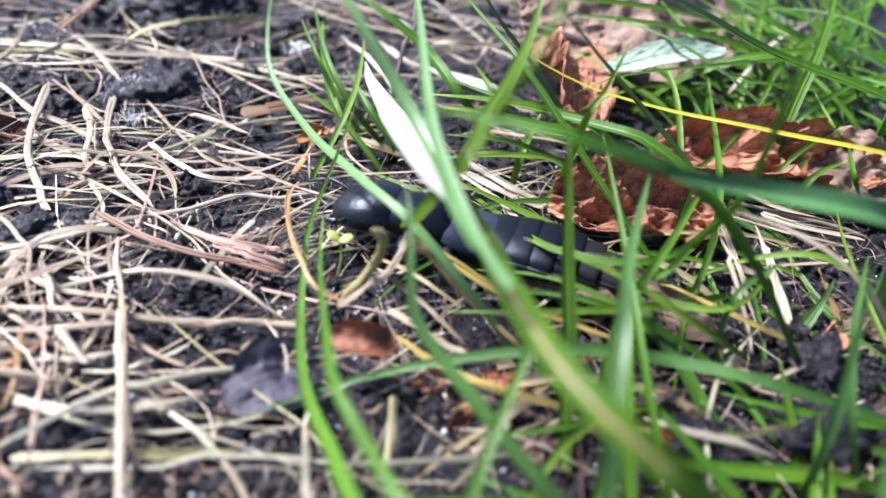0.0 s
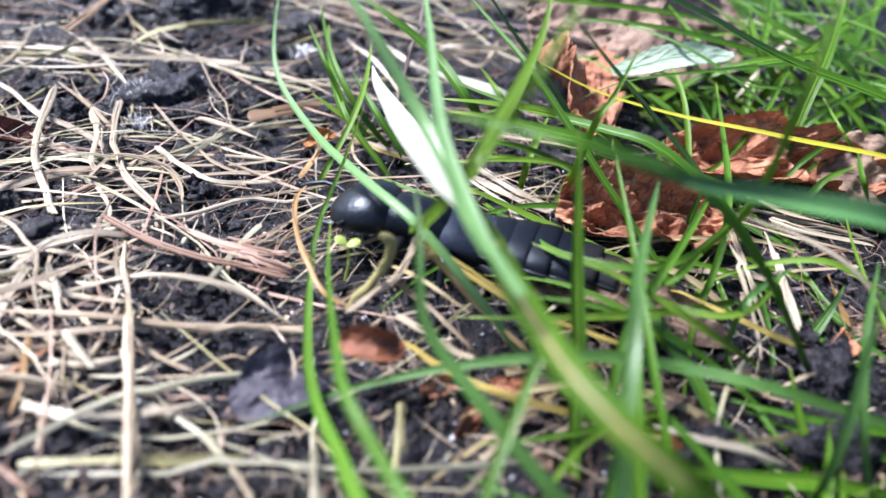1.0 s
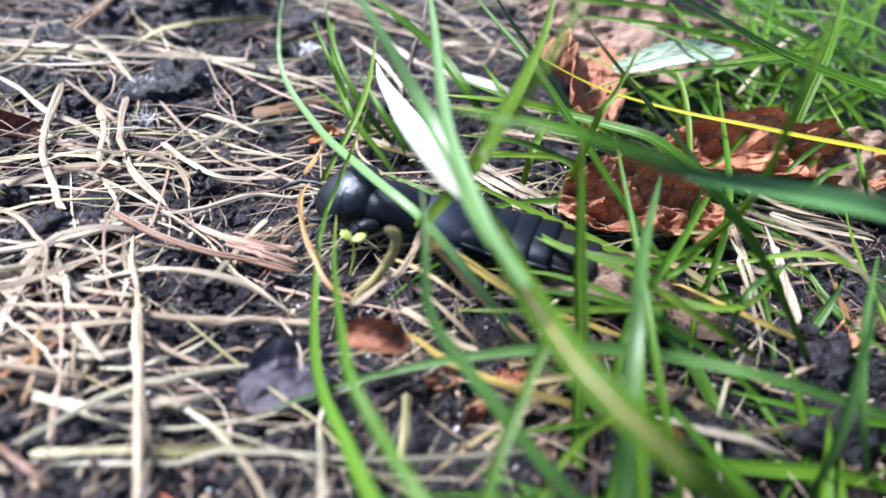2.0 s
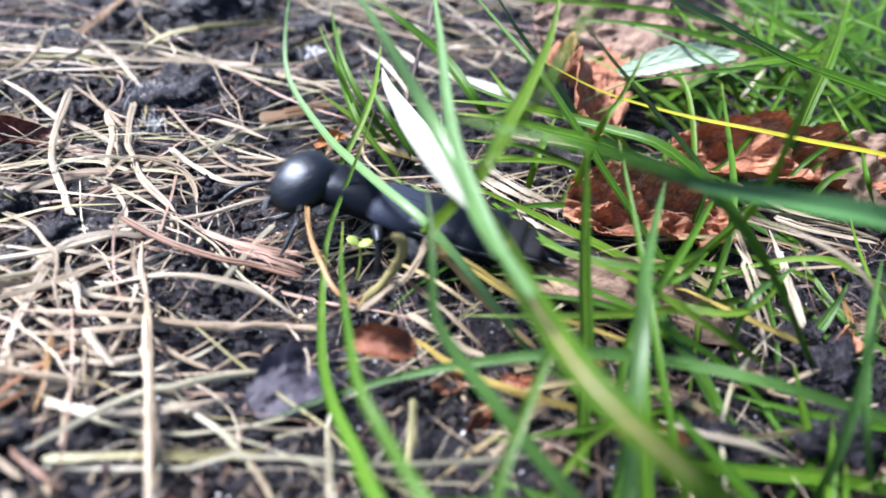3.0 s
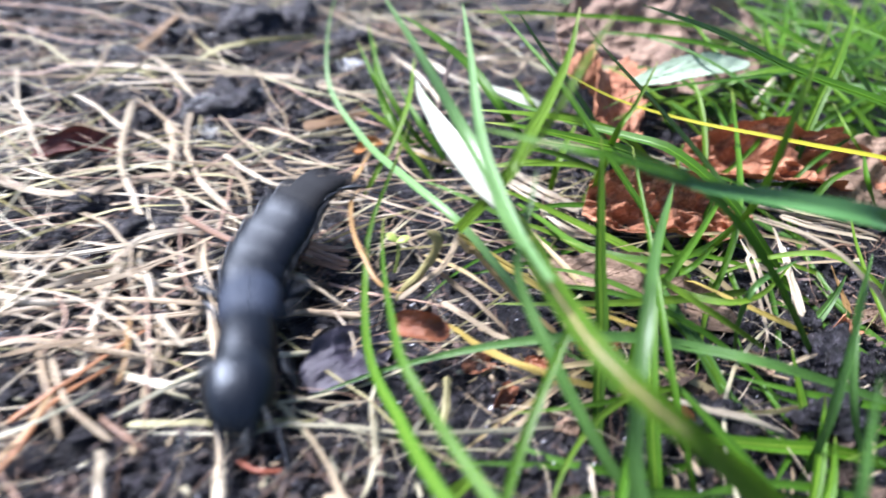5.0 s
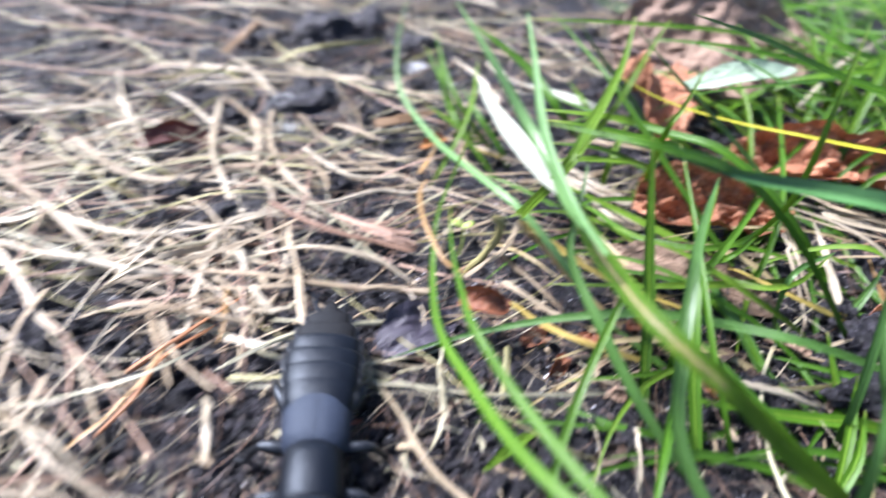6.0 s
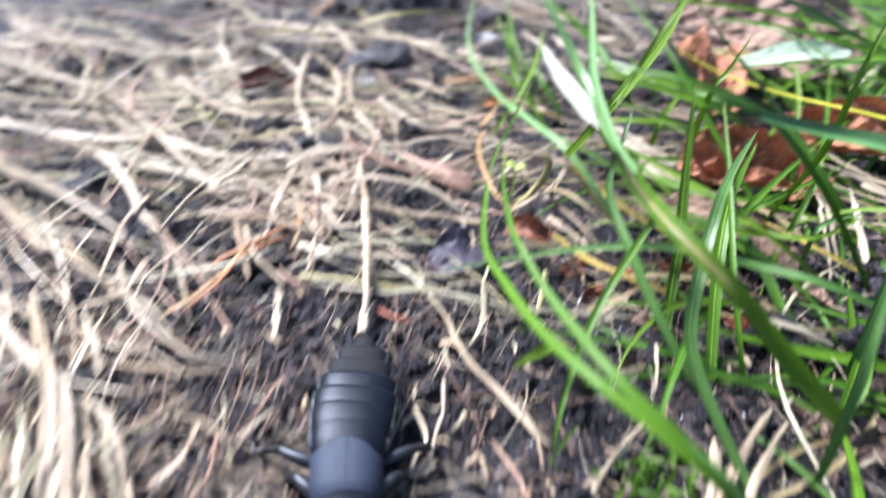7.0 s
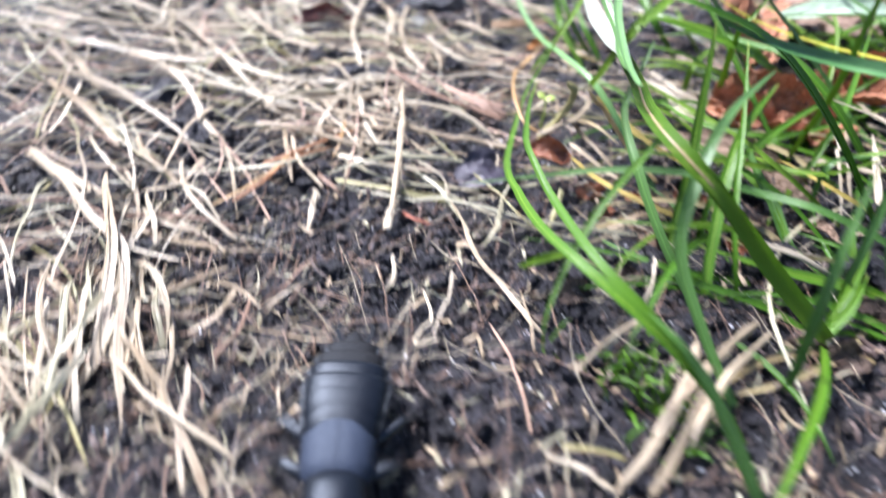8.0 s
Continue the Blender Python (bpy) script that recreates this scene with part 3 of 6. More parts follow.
# ---- dead leaves ----
def dead_leaf(name, centre, heading, tilt, size, curl, crumple, mat, label, seed, teeth=0.0, category="dead leaf", roll=0.0):
    """A leaf sheet of some thickness, curled across and crumpled; centre and size in millimetres."""
    rng = random.Random(seed)
    nu, nv = 64, 40
    off = Vector((rng.uniform(0, 99), rng.uniform(0, 99), 0))

    def surface(u, v):
        w = (math.sin(math.pi * min(1, u * 0.93 + 0.05)) ** 0.6) * (1 + teeth * (abs((u * 16) % 1 - 0.5) - 0.25)) * (1 + 0.14 * noise.noise(Vector((u * 5, v, seed))))
        x, y = (u - 0.5) * size[0], v * 0.5 * size[1] * w
        a = curl * y / size[1] * 2
        z = 0.5 * size[1] * curl * (v * w) ** 2 * 0.5
        y *= math.cos(a * 0.5)
        p = Vector((x, y, 0))
        z += crumple * (noise.noise(p * 0.22 + off) * 1.5 + noise.noise(p * 0.6 + off) * 0.8 - 0.75 * abs(noise.noise(Vector((x * 0.5, y * 1.1, 0)) + off)) + 0.3 * noise.noise(p * 1.5 + off) - 0.35 * abs(noise.noise(p * 2.6 + off)))
        z += 0.05 * size[0] * math.cos(math.pi * (u - 0.5) * 2) - abs(math.sin(v * 9 + u * 4)) * 0.08 * crumple
        return Vector((x, y, z))

    top = [surface(i / (nu - 1), j / (nv - 1) * 2 - 1) for j in range(nv) for i in range(nu)]
    thick = 0.16
    verts = [p * MM for p in top] + [(p - Vector((0, 0, thick))) * MM for p in top]
    n = nu * nv
    faces = []
    for j in range(nv - 1):
        for i in range(nu - 1):
            q = (j * nu + i, j * nu + i + 1, (j + 1) * nu + i + 1, (j + 1) * nu + i)
            faces += [q, tuple(n + k for k in reversed(q))]
    rim = [i for i in range(nu)] + [j * nu + nu - 1 for j in range(1, nv)] + [(nv - 1) * nu + i for i in range(nu - 2, -1, -1)] + [j * nu for j in range(nv - 2, 0, -1)]
    faces += [(rim[(k + 1) % len(rim)], rim[k], n + rim[k], n + rim[(k + 1) % len(rim)]) for k in range(len(rim))]
    me = bpy.data.meshes.new(name)
    me.from_pydata([v[:] for v in verts], [], faces)
    ob = link_mesh(name, me, mat)
    ob.matrix_world = pose(*[c * MM for c in centre]) @ pose(0, 0, 0, 0, 0, heading) @ pose(0, 0, 0, roll, tilt, 0)
    if size[0] > 4:
        lines = [("midrib", [(u, 0.0) for u in np.linspace(0.0, 0.96, 22)], 0.022)]
        for k in range(4):
            for side in (1, -1):
                lines.append(("vein", [(0.12 + 0.19 * k + 0.2 * q, side * 0.88 * q) for q in np.linspace(0, 1, 10)], 0.011))
        for kind, line, wide in lines:
            path = np.array([surface(u, v)[:] for u, v in line]) * MM
            widths = size[0] ** 0.6 * wide * 3 * MM * np.linspace(1.0, 0.4, len(line))
            link_mesh(kind, ribbon_mesh(kind, [ribbon_data(path, widths, [(-0.5, -0.2), (-0.3, 0.25), (0.3, 0.25), (0.5, -0.2)])]), mat, ob)
    return tagged(ob, label, category)

# ---- straw and grass that can be told apart ----
grass_blade([(-12.6, 71.1, 10.1), (-13.4, 67.7, 5.9), (-12.3, 61.3, 2.7), (-7.4, 51.7, 2.8), (-2.5, 42.0, 5.8), (2.3, 35.9, 6.2), (9.8, 32.0, -0.7)], 0.80, PALE_SHEEN)
grass_blade([(-3.2, 58.0, 6.1), (-1.1, 49.4, 8.3), (0.9, 41.5, 10.2), (2.6, 37.0, 11.0), (4.3, 34.0, 10.6), (5.7, 30.7, 10.6), (6.5, 25.8, 11.8), (7.1, 21.4, 13.6), (7.9, 18.2, 14.6), (9.8, 15.6, 14.6), (13.0, 14.5, 12.6), (18.0, 16.5, 6.3), (24.9, 16.4, 0.2)], 1.5, BROAD, "broad yellow-green grass blade folded along its midrib")
# separate strip: the broad blade's lit underside, painted near white
grass_blade([(-3.2, 58.6, 6.1), (-2.4, 52.5, 7.8), (-1.0, 46.9, 9.1), (0.5, 41.0, 10.5), (1.8, 36.4, 11.7), (3.2, 32.3, 12.7), (4.8, 27.9, 13.8)], 1.95, WHITE, "near-white strip painted as the broad blade's lit underside")
grass_blade([(-5.8, 44.0, 21.0), (-2.7, 40.5, 18.4), (0.6, 37.2, 15.0), (2.9, 32.5, 14.0), (3.5, 29.0, 14.2), (4.5, 25.0, 15.0)], 1.00, PALE_SHEEN, "green grass blade with pale painted sheen springing from a broad one")
grass_blade([(0.3, 50.8, 17.8), (1.1, 44.3, 16.7), (1.6, 39.3, 15.7), (2.2, 34.6, 15.1), (3.2, 30.3, 14.9), (4.3, 26.2, 14.9), (5.6, 22.0, 15.5)], 0.80, PALE_SHEEN, "near green grass blade with pale sky sheen painted in")
grass_blade([(9.6, 50.0, 18.8), (8.7, 45.6, 16.9), (7.1, 41.0, 15.6), (5.6, 37.3, 14.9), (4.0, 32.9, 14.4), (1.4, 35.0, 7.2)], 0.97, LIME)
grass_blade([(9.4, 37.6, 24.0), (6.8, 30.8, 24.3), (5.5, 28.4, 22.9), (4.9, 28.9, 20.5), (4.4, 33.5, 14.5), (1.0, 35.4, 7.0)], 0.40, LIME)
grass_blade([(10.1, 58.4, 9.1), (16.3, 55.8, 7.7), (23.3, 53.2, 7.6), (31.6, 50.1, 8.4), (43.7, 46.8, 8.3), (53.8, 44.7, 1.5)], 0.50, YELLOW, "thin yellowing grass blade")
grass_blade([(16.3, 47.7, 16.0), (15.4, 46.2, 14.3), (14.6, 45.2, 12.7), (13.7, 44.5, 10.7), (14.4, 49.1, -0.7)], 0.67, LIME)
grass_blade([(10.0, 29.0, 18.6), (14.9, 29.5, 17.3), (19.9, 29.5, 16.8), (25.4, 27.9, 17.1), (31.3, 32.6, 12.2), (37.8, 36.8, 0.7)], 1.7, GLOSS, "wide glossy green grass blade with sky sheen painted in")
grass_blade([(1.6, 32.3, 18.0), (5.4, 29.0, 19.5), (8.7, 27.8, 19.8), (15.1, 30.0, 16.9), (22.6, 31.0, 9.9), (30.3, 31.7, 0.3)], 1.10, DEEP)
grass_blade([(10.8, 38.3, 14.5), (11.2, 36.4, 11.8), (11.5, 34.3, 9.2), (11.8, 32.0, 6.7), (12.1, 29.5, 4.5), (12.1, 27.0, 2.4), (12.1, 24.4, 0.6), (12.0, 21.7, -1.0)], 1.05, GREEN, "upright green grass blade rooted in dark soil")
grass_blade([(17.4, 38.8, 10.7), (14.3, 30.6, 11.3), (12.6, 24.7, 11.4), (11.8, 20.0, 9.4), (11.9, 15.6, 6.2), (15.0, 11.2, 2.7), (18.3, 7.8, -0.3)], 1.05, SHEEN, "upright green grass blade with painted sky sheen")
grass_blade([(18.4, 40.7, 8.5), (15.9, 33.5, 7.4), (15.1, 28.0, 5.4), (15.2, 22.9, 2.4), (15.5, 18.7, -0.3)], 1.10, GREEN)
grass_blade([(-3.1, 47.2, 8.8), (-4.0, 45.3, 6.0), (-5.0, 43.2, 3.5), (-5.8, 40.5, 1.6), (-5.7, 37.0, 0.4), (-5.3, 32.8, 0.2), (-4.6, 28.3, 0.9), (-3.4, 24.1, 2.4), (-1.9, 20.6, 3.9), (-0.8, 17.5, 5.4), (1.6, 12.5, 7.6), (4.6, 8.5, 9.2), (8.4, 6.0, 9.0), (12.3, 4.7, 7.2), (16.5, 4.6, 3.2), (19.1, 4.7, -0.3)], 0.85, GREEN, "long fresh green grass blade arching over straw")
grass_blade([(-4.6, 39.4, 3.9), (-4.2, 34.4, 4.6), (-3.5, 29.6, 5.7), (-2.7, 25.2, 7.1), (-2.0, 21.8, 8.1), (-0.9, 19.6, 8.3), (0.1, 18.1, 8.0), (1.6, 15.8, 8.0), (3.6, 12.5, 8.6), (6.5, 8.5, 9.2), (10.5, 6.0, 8.2), (14.5, 5.0, 5.2), (18.6, 5.3, -0.3)], 0.74, GREEN, "long fresh green grass blade arching over straw")
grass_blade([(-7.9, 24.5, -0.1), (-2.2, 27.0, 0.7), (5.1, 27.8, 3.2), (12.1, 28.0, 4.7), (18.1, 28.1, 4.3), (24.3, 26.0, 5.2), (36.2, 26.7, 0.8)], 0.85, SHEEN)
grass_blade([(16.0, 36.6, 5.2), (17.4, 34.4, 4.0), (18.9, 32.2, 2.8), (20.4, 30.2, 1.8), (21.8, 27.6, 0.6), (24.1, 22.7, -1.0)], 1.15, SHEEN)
grass_blade([(23.9, 40.0, 24.4), (22.5, 36.9, 21.8), (21.9, 35.4, 19.3), (21.8, 34.7, 15.3), (21.9, 35.3, 11.1), (21.9, 38.5, 4.0), (22.2, 40.6, -0.3)], 0.71, LIME)
grass_blade([(13.1, 45.6, 21.3), (22.4, 52.5, 16.7), (31.6, 55.3, 12.7), (42.1, 52.5, 10.9), (51.6, 49.1, 6.8), (60.9, 45.5, 1.8)], 1.20, DEEP)
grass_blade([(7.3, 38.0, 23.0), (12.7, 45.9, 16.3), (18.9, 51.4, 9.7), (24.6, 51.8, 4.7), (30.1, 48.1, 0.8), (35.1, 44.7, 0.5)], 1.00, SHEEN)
grass_blade([(3.8, 65.1, 12.0), (7.0, 59.3, 11.0), (10.2, 52.9, 10.1), (16.7, 44.8, 5.0), (23.0, 37.4, -0.1)], 0.75, DEEP)
grass_blade([(5.1, 53.1, 16.6), (7.8, 52.8, 13.5), (11.2, 53.4, 9.8), (15.2, 53.4, 5.0), (19.3, 53.2, -0.3)], 0.80, SHEEN)
grass_blade([(2.4, 67.2, 1.7), (6.2, 65.3, 1.9), (10.0, 63.3, 1.7), (14.7, 63.9, -0.7)], 1.42, WHITE, "near-white short grass blade lying among green ones")
grass_blade([(3.0, 44.5, 10.8), (6.3, 44.1, 10.9), (10.4, 44.5, 10.1), (15.9, 45.6, 8.4), (25.4, 54.2, -0.1)], 1.35, GREEN)
grass_blade([(2.6, 51.4, 7.7), (7.3, 51.0, 8.0), (12.4, 51.8, 7.2), (17.4, 52.2, 5.5), (22.8, 54.9, -0.3)], 1.09, LIME)
grass_blade([(4.8, 46.9, 4.8), (8.5, 47.6, 5.0), (13.2, 49.0, 4.3), (19.3, 53.7, -0.4)], 0.68, LIME)
grass_blade([(27.4, 22.5, 3.0), (26.2, 19.0, 1.9), (24.6, 16.5, 0.4), (24.6, 16.1, -0.2)], 0.89, GREEN)
grass_blade([(15.1, 26.8, 4.4), (18.9, 21.9, 3.5), (22.4, 18.5, 1.7), (24.7, 17.0, -0.2)], 0.83, DEEP)
grass_blade([(19.1, -3.6, 4.6), (21.0, 1.9, 4.4), (23.3, 9.0, 2.8), (25.0, 17.3, -0.2)], 0.96, GREEN)
grass_blade([(9.9, 9.6, 1.1), (10.7, 11.8, 2.1), (11.7, 15.8, 3.2), (13.5, 21.2, 2.3), (16.3, 27.4, -0.6)], 0.81, DEEP)
grass_blade([(25.8, 46.6, 5.9), (20.3, 37.6, 6.6), (15.7, 31.0, 4.4), (14.5, 27.1, 1.8), (14.6, 26.1, -0.7)], 0.68, GREEN)
grass_blade([(31.0, 48.6, 4.2), (20.0, 36.5, 5.6), (12.6, 37.5, 4.2), (9.2, 44.0, 1.6), (7.7, 49.3, -1.0)], 0.64, GREEN)
grass_blade([(23.9, 66.3, 7.8), (25.5, 59.8, 6.9), (25.4, 52.1, 3.9), (24.8, 46.6, -0.2)], 0.64, LIME)
grass_blade([(29.5, 38.5, 4.1), (24.0, 32.9, 4.8), (19.6, 34.1, 3.6), (16.5, 42.9, -0.6)], 0.60, LIME)
grass_blade([(29.3, 61.1, 7.1), (25.9, 44.4, 5.9), (23.9, 38.1, 2.8), (22.3, 35.9, -0.3)], 0.69, GREEN)
grass_blade([(4.2, 6.9, 0.3), (3.6, 8.1, 2.3), (3.8, 10.7, 3.8), (4.4, 14.3, 5.3), (5.7, 18.3, 7.4), (7.8, 23.3, 9.0), (8.7, 24.9, 10.0)], 0.64, GREEN)
grass_blade([(14.6, 42.4, 11.3), (15.4, 34.3, 8.4), (16.0, 25.9, 5.4), (17.0, 21.0, 2.5), (18.2, 18.9, -0.5)], 0.59, GREEN)
grass_blade([(27.9, 25.7, 3.0), (26.2, 21.0, 2.1), (25.1, 17.9, 0.7), (24.7, 16.8, -0.2)], 0.91, GREEN)
grass_blade([(10.0, 5.0, 9.6), (12.1, 3.9, 9.0), (14.2, 3.1, 7.3), (16.6, 1.7, 4.9), (19.5, -0.3, 1.6), (21.0, -0.6, -0.3)], 0.99, SHEEN)
grass_blade([(0.0, 15.5, 0.1), (2.1, 18.0, -0.3), (3.6, 19.6, -0.7)], 0.86, LIME)
grass_blade([(0.3, 15.7, -0.2), (2.2, 17.8, -0.3), (4.4, 20.5, -1.0)], 0.65, LIME)
grass_blade([(-8.7, 71.9, 3.2), (-7.6, 64.2, 2.7), (-5.9, 57.7, 2.3), (-4.6, 55.5, 1.4), (-2.3, 53.3, -0.0), (-0.6, 51.9, -1.4)], 0.77, GREEN)
grass_blade([(-3.7, 64.6, 5.4), (-3.7, 57.8, 4.9), (-4.3, 53.5, 3.9), (-5.3, 50.8, 2.3), (-6.5, 48.8, 0.3), (-7.2, 48.9, -1.8)], 0.56, LIME)
grass_blade([(-9.9, 65.5, 6.1), (-7.9, 60.7, 5.2), (-6.4, 59.0, 3.3), (-4.8, 57.4, 1.4), (-1.9, 56.3, -1.5)], 0.54, GREEN)
grass_blade([(-9.1, 67.9, 7.1), (-7.3, 60.6, 6.2), (-5.3, 56.3, 4.8), (-3.1, 54.9, 2.4), (-0.3, 55.6, -1.4)], 0.63, GREEN)
grass_blade([(-9.0, 61.1, 1.1), (-6.6, 59.8, 0.3), (-4.3, 59.0, -0.6), (-2.0, 58.3, -1.5)], 0.67, LIME)
grass_blade([(-5.3, 62.4, 3.3), (-2.7, 57.0, 2.5), (-0.3, 54.6, 0.6), (1.0, 53.8, -1.4)], 0.75, DEEP)
grass_blade([(-5.4, 68.2, 8.3), (-1.9, 65.7, 7.5), (2.3, 63.0, 5.7), (5.7, 58.3, 3.9), (9.3, 59.4, -0.9)], 1.22, DEEP)
grass_blade([(38.4, 61.8, 2.5), (32.2, 65.7, 4.2), (28.9, 67.0, 6.0)], 0.59, LIME)
grass_blade([(19.5, 75.2, 2.8), (23.2, 73.7, 3.4), (30.1, 79.6, 0.2)], 0.53, GREEN)
grass_blade([(21.3, 90.6, 2.0), (30.5, 86.8, 3.5), (41.0, 88.2, 1.1)], 0.65, DEEP)
grass_blade([(27.2, 75.0, 5.8), (40.5, 76.2, 5.6), (59.9, 84.6, 1.8)], 0.66, GREEN)
grass_blade([(35.8, 69.9, 3.3), (42.1, 67.4, 4.2), (52.8, 69.1, 1.3)], 0.62, DEEP)
grass_blade([(31.7, 64.7, 6.3), (35.8, 63.8, 5.9), (43.5, 69.4, 1.6)], 0.71, GREEN)
grass_blade([(34.7, 73.6, 3.9), (44.3, 74.8, 4.9), (57.8, 80.6, 2.1)], 0.70, GREEN)
grass_blade([(53.2, 77.4, 7.7), (46.7, 70.5, 6.2), (44.6, 69.4, 0.9)], 0.65, DEEP)
grass_blade([(59.6, 90.4, 6.1), (52.3, 78.7, 5.6), (51.4, 76.4, 1.3)], 0.75, DEEP)
grass_blade([(46.9, 85.2, 7.6), (51.7, 83.8, 7.0), (62.3, 90.4, 2.5)], 0.72, DEEP)
grass_blade([(38.1, 84.2, 7.0), (40.9, 82.3, 6.2), (46.0, 85.3, 1.5)], 0.82, DEEP)
grass_blade([(47.5, 90.3, 5.5), (47.7, 86.4, 5.5), (52.2, 89.7, 1.6)], 0.80, DEEP)
grass_blade([(61.0, 96.6, 4.4), (54.2, 84.3, 4.9), (53.0, 82.1, 1.6)], 0.74, DEEP)
grass_blade([(30.9, 86.2, 2.4), (28.8, 75.5, 3.5), (30.1, 71.9, 0.7)], 0.67, GREEN)
grass_blade([(25.5, 80.9, 4.2), (27.0, 74.9, 4.3), (29.9, 76.3, 0.4)], 0.53, LIME)
grass_blade([(28.9, 64.6, 4.1), (29.1, 56.6, 4.2), (32.1, 54.5, 0.4)], 0.67, DEEP)
grass_blade([(37.5, 61.6, 4.3), (40.8, 58.9, 4.9), (48.7, 61.1, 1.8)], 0.68, GREEN)
grass_blade([(39.8, 60.6, 7.1), (40.5, 55.4, 5.9), (46.7, 56.0, 1.0)], 0.55, LIME)
grass_blade([(40.2, 52.9, 6.4), (39.1, 48.6, 5.8), (42.7, 49.0, 1.4)], 0.71, GREEN)
grass_blade([(4.3, 49.4, 5.3), (9.7, 50.0, 4.8), (16.4, 53.9, 0.4)], 0.70, GREEN)
grass_blade([(4.4, 52.2, 0.9), (9.1, 52.1, 2.2), (14.0, 55.5, -0.4)], 0.52, LIME)
grass_blade([(6.4, 56.9, 3.0), (10.3, 58.5, 3.6), (15.5, 64.4, 0.3)], 0.56, GREEN)
grass_blade([(7.5, 67.9, 2.4), (9.1, 61.9, 2.9), (11.9, 62.5, -0.6)], 0.58, LIME)
grass_blade([(13.5, 57.9, 3.2), (11.1, 50.9, 3.6), (10.7, 50.0, 0.1)], 0.72, LIME)
grass_blade([(5.4, 32.1, 3.3), (2.1, 35.1, 3.0), (-1.0, 41.2, -1.4)], 0.42, STRAWY)
grass_blade([(16.5, 68.9, 8.4), (24.5, 68.0, 8.8), (34.4, 68.9, 7.3), (45.0, 68.9, 4.9), (53.5, 70.5, 1.3)], 1.09, DEEP)
grass_blade([(48.3, 68.7, 9.0), (38.2, 63.7, 9.5), (32.2, 63.1, 8.2), (27.8, 64.0, 5.0), (25.1, 65.8, -0.1)], 0.93, GREEN)
grass_blade([(30.9, 63.1, 7.1), (36.7, 62.2, 6.4), (45.0, 66.0, 4.9), (54.1, 71.8, 1.3)], 0.83, GREEN)
grass_blade([(44.3, 72.4, 12.8), (39.7, 63.1, 10.6), (37.1, 58.4, 7.5), (35.3, 54.7, 3.4), (35.7, 55.1, 0.4)], 1.10, GREEN)
grass_blade([(40.6, 74.2, 11.6), (40.7, 66.9, 10.6), (44.2, 63.5, 7.8), (51.8, 66.8, 1.2)], 0.95, DEEP)
grass_blade([(33.4, 75.4, 10.3), (37.4, 71.1, 9.5), (43.0, 70.7, 7.8), (54.3, 75.7, 4.3)], 1.37, DEEP)
grass_blade([(30.5, 77.3, 9.1), (34.9, 71.5, 8.3), (39.9, 66.6, 5.6), (46.7, 65.2, 0.9)], 0.86, GREEN)
grass_blade([(50.1, 74.9, 11.1), (44.5, 70.7, 9.8), (39.0, 66.4, 7.5), (37.5, 67.7, 0.5)], 0.97, GREEN)
grass_blade([(27.4, 79.2, 8.0), (28.5, 70.7, 8.0), (31.2, 64.9, 6.2), (36.1, 65.2, 0.4)], 0.85, GREEN)
grass_blade([(36.2, 75.2, 9.4), (35.2, 68.9, 8.4), (38.7, 67.0, 4.5), (42.0, 69.3, 0.7)], 1.23, GREEN)
grass_blade([(46.6, 63.8, 7.9), (40.1, 59.4, 6.6), (36.4, 57.6, 3.4), (34.9, 57.9, 0.3)], 0.67, DEEP)
grass_blade([(38.8, 50.0, 6.5), (35.7, 48.6, 5.4), (34.2, 47.5, 2.3), (34.1, 47.5, 0.3)], 0.69, GREEN)
grass_blade([(15.2, 56.0, 6.4), (19.6, 56.6, 8.6), (29.1, 59.8, 9.1), (41.4, 68.6, 6.7), (59.6, 83.8, 1.6)], 0.58, DEEP)
grass_blade([(1.5, 69.9, 8.7), (13.6, 70.4, 9.3), (28.1, 73.9, 8.0), (38.8, 78.9, 4.5), (46.5, 81.9, 0.9)], 0.82, GREEN)
grass_blade([(30.1, 63.6, 7.1), (31.7, 59.0, 8.2), (35.9, 60.5, 7.4), (40.0, 60.7, 5.6), (49.9, 62.9, 1.1)], 0.56, GREEN)
grass_blade([(9.4, 36.4, 6.1), (15.1, 33.4, 6.4), (20.5, 31.4, 4.6), (27.0, 32.1, -0.0)], 0.59, LIME)
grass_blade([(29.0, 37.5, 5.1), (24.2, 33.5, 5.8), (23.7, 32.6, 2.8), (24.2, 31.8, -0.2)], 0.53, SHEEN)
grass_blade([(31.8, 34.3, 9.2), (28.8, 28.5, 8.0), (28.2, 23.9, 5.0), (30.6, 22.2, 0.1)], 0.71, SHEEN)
grass_blade([(22.6, 38.5, 5.7), (19.2, 34.1, 6.6), (18.1, 35.0, 4.5), (17.7, 39.3, -0.5)], 0.58, GREEN)
grass_blade([(39.9, 69.0, 7.6), (34.7, 59.8, 6.3), (28.9, 52.7, 4.0), (27.1, 54.4, -0.0)], 0.50, GREEN)
grass_blade([(41.7, 56.5, 6.7), (35.5, 51.9, 5.4), (33.3, 50.6, 2.3), (33.1, 50.6, 0.3)], 0.47, DEEP)
SPRUNG = (14.5, 17.6, -0.4)
sprung_blade = grass_blade([tuple(p - q for p, q in zip(c, SPRUNG)) for c in ((0.9, 33.0, 12.4), (1.3, 30.6, 11.4), (1.5, 28.4, 10.2), (1.9, 26.4, 8.6), (3.4, 24.6, 7.4), (5.4, 22.6, 6.4), (7.6, 20.8, 4.9), (10.6, 18.9, 2.8), (13.2, 17.8, 0.8), SPRUNG)], 0.9, SHEEN, "slender green blade with painted sky sheen across a broad one")
